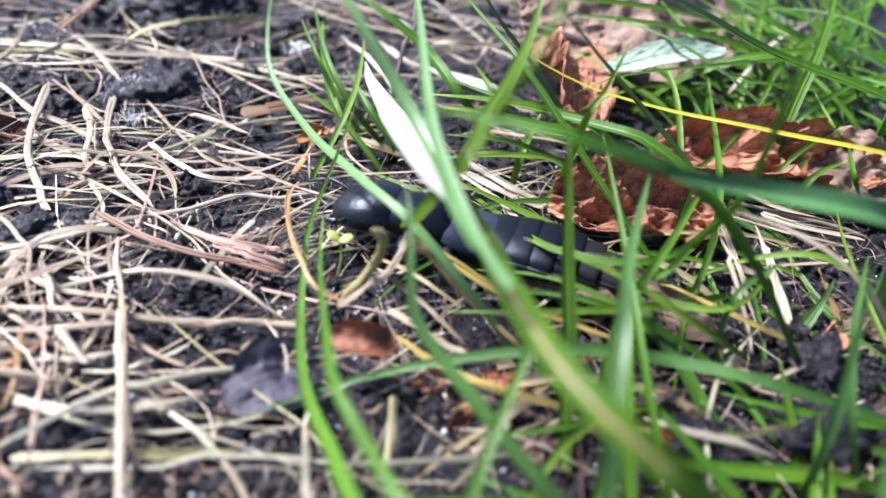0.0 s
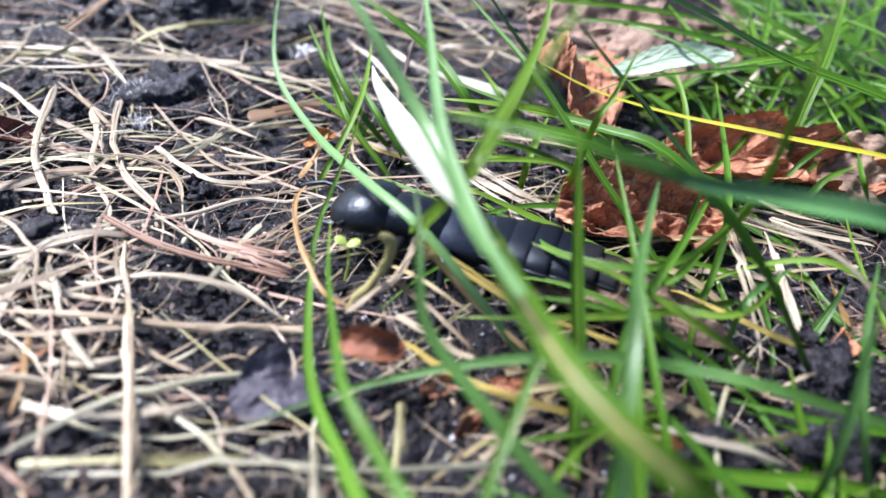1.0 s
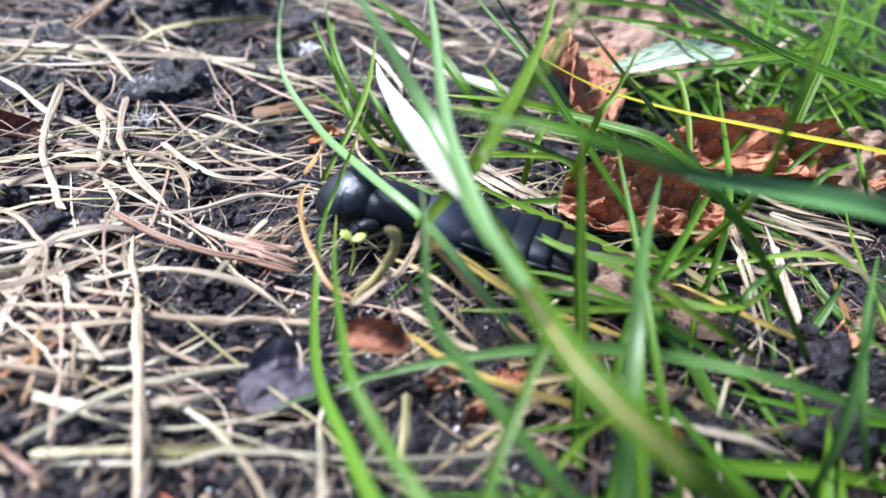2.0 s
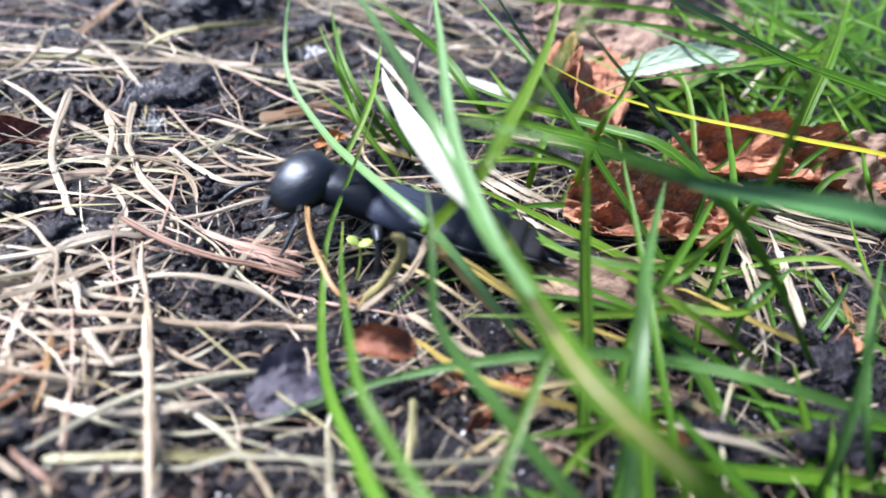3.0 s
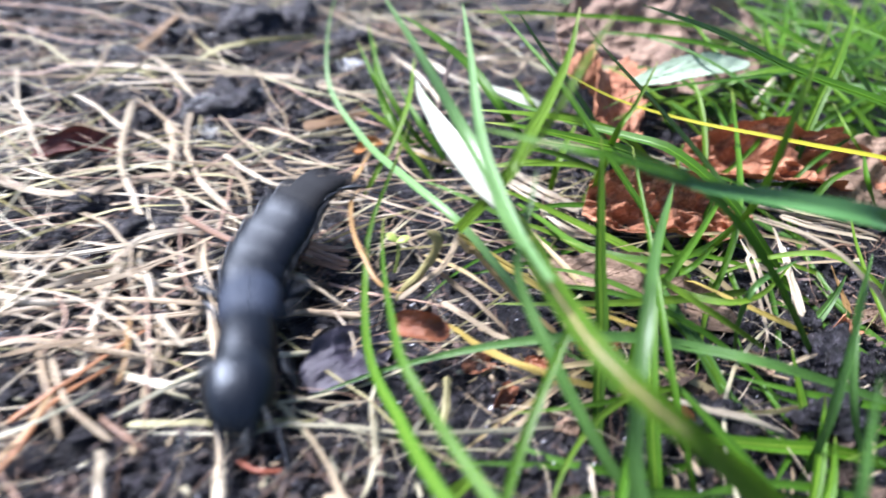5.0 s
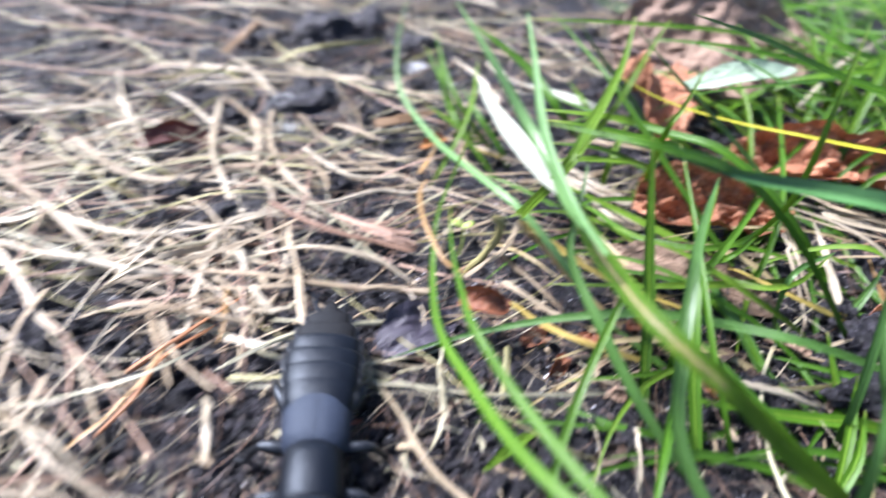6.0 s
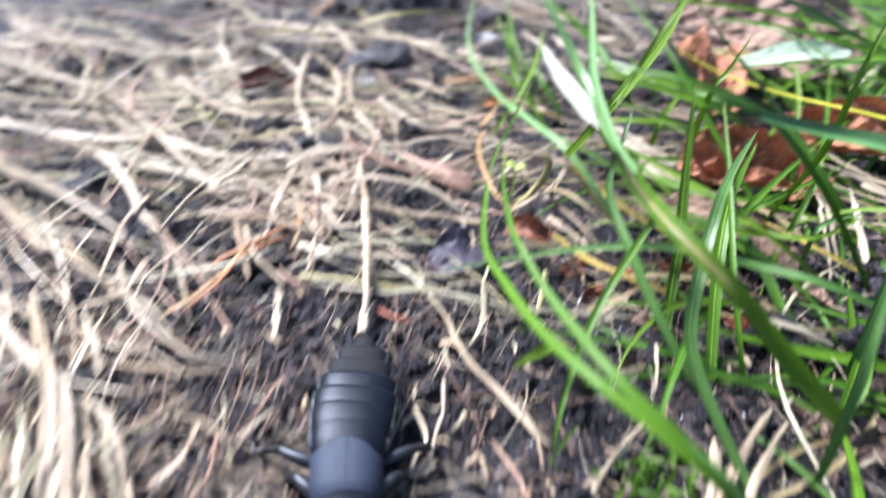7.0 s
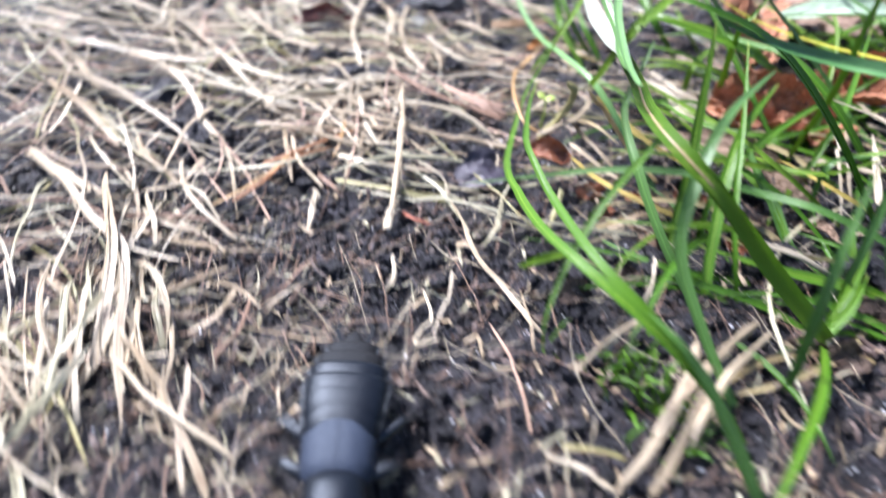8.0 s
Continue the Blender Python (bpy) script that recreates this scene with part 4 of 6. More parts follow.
grass_blade([(4.5, 47.3, 2.6), (8.6, 45.9, 1.9), (12.6, 44.3, 1.3), (16.4, 42.4, 0.9), (20.0, 40.3, 0.6), (23.2, 38.0, 0.2), (26.0, 35.6, -0.3)], 0.85, LIME, "long yellow-green grass blade lying low over soil")
grass_blade([(26.6, 29.6, 3.4), (27.0, 27.1, 1.8), (27.4, 24.6, 0.4), (27.3, 21.8, -0.8)], 0.85, GREEN)
grass_blade([(34.2, 38.2, 3.4), (33.1, 36.7, 1.8), (31.5, 35.0, 0.6), (29.6, 33.0, -0.4)], 0.9, SHEEN)
grass_blade([(14.1, 23.9, 0.3), (17.7, 23.3, 0.5), (21.4, 22.9, 0.7), (24.9, 22.7, 0.9), (28.0, 22.5, 1.2), (32.8, 22.3, 0.2)], 1.0, GREEN, "green grass blade lying flat along the soil")
grass_blade([(27.4, 44.8, 5.1), (26.8, 43.9, 3.6), (25.6, 43.2, 2.2), (24.4, 42.5, 0.8), (22.9, 42.1, -0.4)], 0.7, LIME)
grass_blade([(22.0, 38.9, 0.2), (24.7, 39.4, 1.4), (27.3, 39.5, 3.1), (29.9, 38.9, 4.7), (32.4, 38.0, 5.4), (36.0, 36.7, 4.0), (40.0, 35.0, 0.6)], 0.55, LIME)
grass_blade([(25.1, 47.2, 4.1), (24.7, 46.2, 2.6), (24.3, 45.0, 1.0), (23.9, 43.7, -0.4)], 0.9, DEEP)
grass_blade([(22.0, 17.6, 15.3), (21.6, 15.4, 13.1), (21.3, 13.4, 11.0), (21.4, 11.8, 7.0), (21.8, 11.0, 2.5), (22.0, 10.6, -0.3)], 1.0, SHEEN, "upright green grass blade with painted sky sheen")
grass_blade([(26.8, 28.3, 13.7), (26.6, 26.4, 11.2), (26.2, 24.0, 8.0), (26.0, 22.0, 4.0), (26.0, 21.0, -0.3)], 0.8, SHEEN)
grass_blade([(4.4, 57.0, 6.2), (8.4, 54.5, 6.4), (12.3, 51.8, 7.0), (16.2, 48.9, 8.0), (19.8, 46.0, 8.6), (25.0, 42.5, 6.0), (31.0, 39.5, 0.3)], 1.1, DEEP, "deep green grass blade crossing in front of leaves")
straw([(22.3, 37.3, 9.6), (26.3, 34.9, 10.0), (29.9, 32.5, 9.2), (34.0, 30.6, 5.0), (36.5, 30.0, 0.8)], 0.7, PALE)
straw([(21.4, 41.9, 0.4), (24.8, 41.0, 0.8), (27.9, 40.2, 1.6), (30.8, 39.4, 2.2)], 0.6, PALE)
straw([(17.3, 25.9, 1.0), (20.1, 24.7, 1.6), (22.8, 24.0, 1.8), (25.3, 23.6, 1.0)], 0.65, PALE)
straw([(-1.1, 34.5, 7.3), (-0.2, 34.5, 6.6), (-0.4, 34.5, 4.6), (-1.5, 34.5, 2.4), (-2.4, 34.5, 1.0), (-2.8, 34.6, -0.8)], 0.85, OLIVE, "olive dry stem bent over at its top")


def slender(count, seed, area, length, rise, width, heading, spread, mats):
    """Long thin blades that lean low among the others, each rooted at its last point."""
    rng = random.Random(seed)
    for _ in range(count):
        x, y = rng.uniform(area[0], area[1]), rng.uniform(area[2], area[3])
        a, ln, up = radians(rng.gauss(heading, spread)), rng.uniform(*length), rng.uniform(*rise)
        sway, pts = rng.uniform(-0.22, 0.22), []
        for u in (1.0, 0.78, 0.55, 0.3, 0.1, 0.0):
            b = a + sway * 3 * (u - 0.5)
            px, py = x + math.cos(b) * ln * u, y + math.sin(b) * ln * u
            pts.append((px, py, lie(px, py) - 0.4 + ln * up * (u * 1.5 - 1.15 * u * u)))
        grass_blade(pts, rng.uniform(*width), rng.choice(mats))


slender(26, 301, (12, 40, 24, 50), (12, 24), (0.1, 0.45), (0.35, 0.7), 150, 55, [GREEN, LIME, DEEP, GREEN, STRAWY])
slender(40, 302, (40, 68, 48, 84), (16, 32), (0.25, 0.75), (0.4, 0.8), 95, 40, [GREEN, DEEP, LIME, GREEN, SHEEN])
slender(22, 304, (30, 50, 54, 76), (14, 26), (0.2, 0.6), (0.4, 0.7), 140, 45, [GREEN, LIME, GREEN, DEEP])
# low dark blades added to throw shade and darken the soil gaps
slender(26, 303, (16, 42, 14, 34), (10, 20), (0.05, 0.25), (0.4, 0.8), 165, 50, [DEEP, DEEP, DEEP, STRAWY])
straw([(2.6, 76.0, 4.0), (8.0, 74.0, 4.6), (15.0, 72.6, 4.8), (22.0, 70.0, 4.0), (28.0, 66.0, 1.0)], 0.8, HUMUS_STRIP, "thin dark reddish-brown twig among grass blades")
straw([(1.2, 71.0, 7.5), (0.4, 66.0, 4.6), (-0.4, 61.5, 1.5), (-0.8, 59.0, -0.6)], 0.55, HUMUS_STRIP, "thin dark reddish-brown stem standing among grass")
straw([(19.4, 37.8, 2.6), (24.0, 34.5, 2.8), (29.7, 32.9, 1.6)], 0.48, YELLOWISH)
straw([(30.3, 48.9, 1.6), (35.4, 46.8, 2.4), (41.6, 46.0, 1.7)], 0.50, PALE)
straw([(29.2, 47.9, 1.1), (34.5, 45.1, 1.8), (39.3, 44.2, 1.6)], 0.44, TAN)
straw([(9.2, 46.9, 1.1), (10.9, 44.0, 1.1), (13.9, 43.2, 0.3)], 0.57, PALE)
straw([(25.1, 39.8, 4.9), (25.8, 37.2, 3.9), (26.6, 34.0, 1.9), (26.7, 32.2, 0.9)], 0.34, PALE)
straw([(-32.7, 42.3, -2.0), (-27.4, 42.2, -1.8), (-22.7, 42.8, -1.5), (-18.5, 44.1, -1.3), (-14.6, 45.5, -1.1), (-10.0, 46.5, -0.9), (-6.3, 47.2, -0.7)], 0.56, PALE)
straw([(-27.6, 31.2, -1.8), (-23.1, 31.3, -1.6), (-19.1, 32.0, -1.4), (-16.5, 32.3, -1.2), (-11.7, 32.4, -1.0), (-7.0, 32.4, -0.7), (-3.9, 33.3, -0.6)], 0.60, TAN)
straw([(-18.0, 35.0, -0.3), (-16.4, 30.9, 0.4), (-15.2, 27.2, -0.2), (-14.2, 23.8, -0.6), (-13.3, 19.9, -1.1)], 0.73, TAN)
straw([(-20.1, 22.1, -1.4), (-16.1, 22.1, -1.2), (-12.5, 22.2, -1.0), (-8.1, 22.2, -0.8), (-4.7, 22.2, -0.6), (-0.6, 21.8, -0.4), (5.5, 22.2, -0.1), (9.8, 22.7, 0.1)], 0.41, GREENISH)
straw([(-14.7, 26.4, -1.1), (-12.3, 25.4, -1.0), (-10.2, 24.0, -0.7), (-8.5, 22.4, -0.8), (-6.5, 20.4, -0.9)], 0.49, GREENISH)
straw([(-41.7, 64.2, -2.5), (-38.1, 61.2, -2.3), (-33.9, 57.5, -2.1), (-30.6, 55.9, -1.9), (-27.3, 53.9, -1.8), (-25.9, 52.6, -1.7)], 0.65, PALE)
straw([(-39.7, 57.4, -2.4), (-36.2, 56.8, -2.2), (-32.4, 53.7, -2.0), (-29.2, 51.9, -1.9), (-26.1, 51.7, -1.7)], 0.73, TAN)
straw([(-28.9, 57.5, -0.8), (-26.7, 53.4, -0.7), (-25.9, 49.5, -0.7), (-25.0, 48.1, -1.1)], 0.91, TAN)
straw([(-35.9, 49.2, -2.2), (-31.2, 50.8, -2.0), (-24.6, 51.9, -1.6), (-17.3, 53.0, -1.3), (-11.1, 52.7, -1.0), (-5.9, 53.2, -0.7)], 0.56, TAN)
straw([(-35.2, 47.6, -2.2), (-29.8, 48.5, -1.9), (-24.0, 49.8, -1.6), (-20.3, 51.0, -1.4), (-13.5, 52.0, -1.1), (-9.1, 53.8, -0.9)], 0.45, TAN)
straw([(-24.5, 49.8, -1.6), (-20.7, 52.3, -1.4), (-17.8, 55.1, -1.3), (-14.0, 57.6, -1.1), (-9.8, 58.5, -0.9), (-6.6, 59.3, -0.7)], 0.53, GREENISH)
straw([(-40.0, 76.0, -2.4), (-36.3, 73.0, -2.2), (-31.9, 68.9, -2.0), (-28.1, 64.6, -1.8), (-26.8, 63.0, -1.7)], 0.55, PALE)
straw([(-42.6, 77.8, -2.5), (-40.8, 70.4, -2.4), (-40.7, 67.2, -2.4), (-42.2, 63.0, -2.5)], 0.55, TAN)
straw([(-37.2, 72.6, -1.3), (-36.2, 76.6, -1.2), (-34.6, 81.9, -0.6)], 1.43, BARK)
straw([(-29.9, 71.5, -1.4), (-27.6, 73.5, -0.8), (-23.7, 75.7, -0.4), (-16.8, 79.6, -0.7)], 0.77, OLIVE)
straw([(-46.0, 71.0, -2.7), (-40.9, 70.6, -2.4), (-36.0, 70.3, -2.2), (-30.7, 69.1, -1.9), (-25.4, 69.5, -1.7), (-19.9, 69.4, -1.4), (-10.9, 66.5, -0.9), (-7.1, 64.1, -0.8)], 0.55, TAN)
straw([(-44.0, 66.8, -2.6), (-38.0, 69.4, -2.3), (-30.2, 69.4, -1.9), (-23.7, 70.2, -1.6), (-17.0, 67.0, -1.2), (-9.5, 64.6, -0.9)], 0.48, OLIVE)
straw([(-41.7, 63.0, -2.5), (-38.2, 66.9, -2.3), (-34.1, 71.9, -2.1), (-27.9, 72.0, -1.8), (-20.0, 69.8, -1.4)], 0.49, GREENISH)
straw([(-35.9, 71.7, -2.2), (-30.3, 71.7, -1.9), (-24.3, 69.9, -1.6), (-17.3, 68.8, -1.3)], 0.62, TAN)
straw([(-34.5, 63.3, -2.1), (-31.4, 60.9, -2.0), (-26.8, 56.3, -1.7), (-25.0, 54.6, -1.6)], 0.50, TAN)
straw([(-24.9, 61.6, -1.6), (-21.5, 57.3, -1.5), (-18.6, 54.2, -1.3), (-15.3, 51.0, -1.2), (-12.1, 49.6, -1.0)], 0.42, TAN)
straw([(-14.7, 58.5, -0.6), (-11.1, 60.0, -0.4), (-8.0, 62.2, -0.6)], 1.24, WOOD)
straw([(-19.4, 57.7, -0.9), (-15.8, 55.9, -0.2), (-13.0, 54.8, -0.5)], 0.64, TAN)
straw([(-19.0, 51.5, -1.3), (-16.9, 55.8, -1.2), (-13.0, 57.7, -1.0), (-8.2, 59.4, -0.8)], 0.54, GREENISH)
straw([(-26.1, 46.0, -1.7), (-21.8, 47.6, -1.5), (-18.8, 49.0, -1.3), (-14.7, 50.2, -1.1), (-10.7, 50.6, -0.9)], 0.49, TAN)
straw([(-34.7, 46.5, -2.1), (-30.7, 47.2, -1.9), (-25.9, 48.4, -1.7), (-21.1, 48.4, -1.5)], 0.44, TAN)
straw([(-25.6, 47.7, -1.1), (-24.6, 49.4, -0.4), (-23.6, 50.6, -0.6), (-20.0, 50.0, -1.0), (-17.1, 46.0, -1.3)], 0.69, TAN)
straw([(-24.8, 47.3, -1.6), (-23.2, 45.2, -1.6), (-22.4, 43.4, -1.5)], 0.47, PALE)
straw([(-22.8, 43.0, -0.9), (-18.2, 40.3, -0.7), (-14.0, 38.9, -0.7), (-11.4, 38.7, -0.8), (-7.4, 38.2, -0.8)], 0.79, BROWN)
straw([(-13.1, 40.5, -0.9), (-10.2, 39.3, -0.6), (-7.2, 38.5, -0.8)], 0.97, BROWN)
straw([(-13.8, 36.3, -1.1), (-12.6, 38.2, -1.0), (-11.5, 41.5, -1.0), (-10.5, 43.6, -0.9)], 0.62, GREENISH)
straw([(-26.6, 38.2, -1.5), (-25.4, 40.4, -1.7), (-24.0, 42.8, -1.8)], 0.53, GREENISH)
straw([(-24.8, 37.5, -1.2), (-23.1, 34.9, -0.8), (-22.3, 33.0, -1.0), (-21.3, 31.8, -1.3)], 0.53, PALE)
straw([(-20.8, 30.9, -0.4), (-19.2, 29.3, -0.8), (-18.1, 28.5, -1.1)], 0.83, PALE)
straw([(-29.5, 35.2, -1.9), (-26.3, 33.5, -1.7), (-22.7, 31.3, -1.5), (-19.8, 29.5, -1.4)], 0.44, TAN)
straw([(-28.7, 33.6, -1.8), (-26.3, 35.4, -1.7), (-23.8, 37.4, -1.6), (-20.9, 38.8, -1.4)], 0.42, TAN)
straw([(-19.8, 39.8, -0.4), (-18.5, 36.0, -0.1), (-17.3, 32.9, -0.3)], 0.54, TAN)
straw([(-20.7, 39.9, -0.6), (-19.2, 35.9, -0.8), (-18.9, 33.5, -1.1)], 0.42, TAN)
straw([(-16.4, 30.9, -0.8), (-14.5, 29.7, -0.9), (-12.1, 28.8, -1.0)], 0.38, TAN)
straw([(-12.0, 28.5, -1.0), (-10.4, 30.1, -0.9), (-9.0, 30.3, -1.0)], 0.35, TAN)
straw([(-22.9, 30.5, -0.5), (-22.0, 27.1, -0.9), (-22.1, 24.9, -1.5)], 0.44, AMBER)
straw([(-20.1, 28.1, -0.8), (-20.2, 25.7, -1.2), (-19.5, 22.8, -1.6)], 0.39, TAN)
straw([(-25.8, 30.2, -1.1), (-24.2, 27.1, -1.2), (-24.0, 24.0, -1.6)], 0.40, TAN)
straw([(-27.3, 30.6, -1.8), (-24.8, 30.0, -1.6), (-22.0, 29.4, -1.5), (-19.2, 29.1, -1.4)], 0.34, TAN)
straw([(-25.8, 27.3, -1.7), (-23.4, 28.4, -1.6), (-20.0, 29.0, -1.4), (-17.2, 29.7, -1.3)], 0.37, PALE)
straw([(-22.1, 22.2, -1.5), (-19.9, 20.8, -1.4), (-18.3, 19.9, -1.5)], 0.53, BROWN)
straw([(-4.7, 30.4, -0.6), (-3.9, 26.7, -0.6), (-3.6, 23.4, -0.6), (-3.5, 20.4, -0.6)], 0.36, GREENISH)
straw([(1.4, 26.5, 0.7), (1.4, 24.0, -0.3), (1.3, 22.3, -0.7)], 0.64, OLIVE)
straw([(-7.4, 46.6, 1.2), (-7.8, 42.4, 2.2), (-6.9, 37.9, 2.3), (-5.2, 34.5, 2.3), (-3.1, 33.1, 2.0), (-1.5, 33.0, 2.0)], 0.59, AMBER)
straw([(-2.7, 32.4, 2.1), (-0.8, 33.8, 2.8), (0.5, 35.2, 3.2), (1.7, 38.1, 4.3)], 0.56, TAN)
straw([(-0.0, 35.6, 2.6), (1.7, 35.3, 1.2), (3.4, 34.2, 0.8), (5.4, 32.1, 0.4), (6.8, 31.4, -0.6)], 0.49, TAN)
straw([(1.3, 34.8, 6.7), (4.2, 34.7, 3.8), (7.3, 33.5, 1.5), (10.0, 32.2, 0.1)], 0.79, CUT)
straw([(1.7, 37.6, 4.7), (5.5, 35.9, 3.4), (9.1, 33.3, 3.1), (13.6, 32.3, 2.3), (17.7, 31.4, 1.5)], 0.72, YELLOWISH)
straw([(0.7, 32.9, 1.6), (3.3, 31.4, 1.3), (6.2, 30.4, 0.4)], 0.67, TAN)
straw([(1.1, 30.8, 1.7), (4.5, 29.0, 1.0), (7.8, 27.5, 1.0), (12.3, 26.5, 0.7)], 0.75, YELLOWISH)
straw([(6.6, 51.7, -0.1), (10.6, 49.1, 0.1), (15.3, 46.8, 0.4)], 0.81, PALE)
straw([(3.4, 74.7, 0.8), (7.2, 74.2, 1.5), (11.3, 75.0, 1.2)], 0.65, PALE)
straw([(27.4, 45.4, 3.0), (27.1, 40.8, 3.0), (27.6, 36.9, 2.0), (27.8, 33.8, 1.0)], 0.58, PALE)
straw([(29.1, 42.6, 4.1), (29.5, 38.5, 3.1), (30.0, 34.5, 1.7)], 0.79, PALE)
straw([(21.5, 41.2, 0.7), (26.6, 40.9, 0.9), (31.4, 41.2, 1.2), (37.5, 42.3, 1.5)], 0.56, TAN)
straw([(32.0, 46.9, 2.2), (34.5, 45.6, 2.3), (40.7, 44.8, 2.1)], 0.68, PALE)
straw([(28.7, 50.6, 3.0), (33.0, 47.6, 2.7), (37.9, 46.6, 2.5)], 0.55, TAN)
straw([(33.4, 39.4, 3.3), (33.9, 37.3, 2.3), (34.7, 35.9, 1.3)], 0.57, AMBER)
straw([(27.2, 29.7, 1.0), (30.7, 31.4, 1.1), (34.1, 32.6, 1.3)], 0.49, TAN)
straw([(13.2, 26.7, 0.3), (18.2, 25.4, 0.5), (23.0, 25.2, 0.7), (27.7, 25.9, 1.0)], 0.52, OLIVE)
straw([(10.2, 24.8, 0.1), (12.7, 26.2, 0.2), (13.7, 25.4, 0.3)], 0.40, TAN)
straw([(4.8, 20.7, -0.2), (7.0, 23.1, -0.1), (8.8, 25.3, 0.5)], 0.38, TAN)
straw([(33.5, 64.1, 4.3), (40.3, 72.3, 6.6), (46.7, 77.4, 7.9)], 0.62, PALE)
straw([(-2.7, 74.0, 0.5), (0.9, 69.8, 0.6), (5.3, 67.5, 0.4)], 0.87, PALE)
straw([(-6.9, 75.1, -0.2), (-3.5, 71.5, -0.1), (-0.1, 65.4, -0.4)], 0.63, PALE)
straw([(6.6, 53.2, 0.4), (10.0, 49.7, 0.6), (13.5, 47.8, 0.3)], 0.61, PALE)
straw([(-8.6, 49.9, -0.8), (-7.2, 55.1, -0.6), (-7.0, 58.3, -0.8)], 0.64, AMBER)
straw([(-6.4, 57.3, -0.7), (-1.9, 55.1, -0.3), (1.4, 53.4, -0.3)], 0.54, TAN)
straw([(-4.3, 55.8, -0.2), (-1.8, 54.4, -0.1), (0.3, 54.0, -0.4)], 0.48, YELLOWISH)
straw([(-10.9, 66.5, -0.9), (-6.0, 65.0, -0.5), (-2.4, 64.0, -0.5)], 0.53, TAN)
straw([(4.9, 74.8, -0.2), (8.0, 72.1, 0.2), (10.4, 79.0, 0.1)], 0.59, PALE)
straw([(9.5, 48.2, 0.1), (10.6, 44.1, 0.5), (15.8, 43.2, 0.4)], 0.48, PALE)
straw([(7.1, 40.2, -0.0), (11.6, 40.3, 0.4), (15.6, 42.1, 0.4)], 0.46, TAN)
straw([(-49.4, 15.0, -0.9), (-41.7, 10.9, 0.0), (-35.4, 6.5, 0.8), (-31.0, 3.9, 1.0), (-28.4, 0.6, 0.7), (-26.1, -4.1, -0.2), (-22.8, -8.5, -1.5)], 1.05, TAN)
straw([(-39.9, 12.9, -0.4), (-34.3, 7.5, 0.9), (-31.3, 3.9, 1.0), (-28.2, -1.2, 0.2), (-25.7, -6.0, -0.7)], 1.13, TAN)
straw([(-26.1, -2.6, 0.3), (-22.6, -4.6, -0.5), (-18.6, -7.2, -1.3)], 0.76, TAN)
straw([(-29.3, -0.2, 1.1), (-28.5, -4.0, 1.2), (-27.7, -7.9, 1.2), (-27.0, -11.3, 1.3)], 0.67, GREENISH)
straw([(-35.0, 12.6, -0.7), (-32.1, 9.8, -0.5), (-30.7, 7.7, -1.4)], 0.62, PALE)
straw([(-51.7, 15.4, -2.5), (-46.3, 13.8, -1.7), (-39.9, 11.1, -0.9)], 0.94, TAN)
straw([(-69.8, 36.6, -3.4), (-62.5, 37.5, -3.4), (-54.7, 37.4, -3.1), (-46.9, 37.2, -2.7), (-42.9, 40.5, -2.5)], 1.08, PALE)
straw([(-53.4, 36.0, -2.1), (-45.3, 32.7, -1.7), (-39.8, 28.1, -1.8), (-35.0, 24.2, -2.2)], 0.92, TAN)
straw([(-46.7, 34.6, -2.3), (-38.7, 33.1, -1.7), (-31.4, 32.2, -1.6), (-26.7, 33.2, -1.7)], 0.99, PALE)
straw([(-59.2, 30.7, -2.4), (-54.5, 23.9, -2.1), (-52.1, 18.2, -2.6)], 0.78, TAN)
straw([(-70.5, 39.4, -3.4), (-60.8, 33.3, -3.4), (-52.6, 28.4, -3.0), (-48.5, 28.5, -2.8)], 0.85, TAN)
straw([(-21.1, 19.7, -1.3), (-20.0, 16.7, -0.8), (-19.2, 14.1, -1.2)], 0.91, PALE)
straw([(-19.9, 21.6, -1.4), (-16.1, 21.9, -1.2), (-11.8, 22.4, -1.0), (-7.1, 23.0, -0.8)], 0.63, OLIVE)
straw([(-17.6, 32.7, 0.2), (-14.9, 25.7, 0.4), (-13.2, 20.0, -0.1), (-12.7, 16.6, -0.6)], 0.69, TAN)
straw([(-13.0, 18.7, -0.3), (-12.5, 16.3, -0.6)], 0.99, PALE)
straw([(-10.6, 13.4, -0.5), (-9.7, 11.2, -0.7), (-9.7, 9.5, -0.9)], 0.46, PALE)
straw([(-12.3, 19.8, -1.4), (-10.4, 18.8, -0.9), (-9.0, 19.3, -1.2)], 0.46, RUSTY)
straw([(-8.6, 22.6, -0.8), (-6.1, 18.9, -0.2), (-4.3, 15.9, -0.1), (-1.4, 13.7, -0.3), (1.9, 10.7, -0.3), (3.9, 9.8, -0.4)], 0.56, TAN)
straw([(-3.3, 23.1, 0.4), (-3.1, 19.0, 0.0), (-3.9, 16.5, -0.6)], 0.54, GREENISH)
straw([(-27.9, 15.7, -1.8), (-26.4, 18.5, -1.2), (-25.5, 22.6, -1.1), (-22.8, 27.1, -1.5)], 0.48, ORANGE)
straw([(-29.5, 14.5, -1.9), (-27.2, 17.7, -1.2), (-25.8, 23.1, -0.9)], 0.47, AMBER)
straw([(6.3, 23.2, -0.1), (9.0, 25.9, 0.4), (11.5, 28.0, 0.2)], 0.51, TAN)
straw([(19.7, 16.1, 0.6), (16.9, 11.5, 0.9), (14.5, 6.4, 0.8), (13.2, 2.3, 0.3)], 0.81, TAN)
straw([(20.5, 15.2, 0.6), (17.2, 8.6, 1.0), (15.4, 2.9, 0.4)], 0.80, TAN)
straw([(6.8, 6.5, -0.3), (8.5, 9.9, 0.0), (10.8, 13.4, 0.1)], 0.51, TAN)
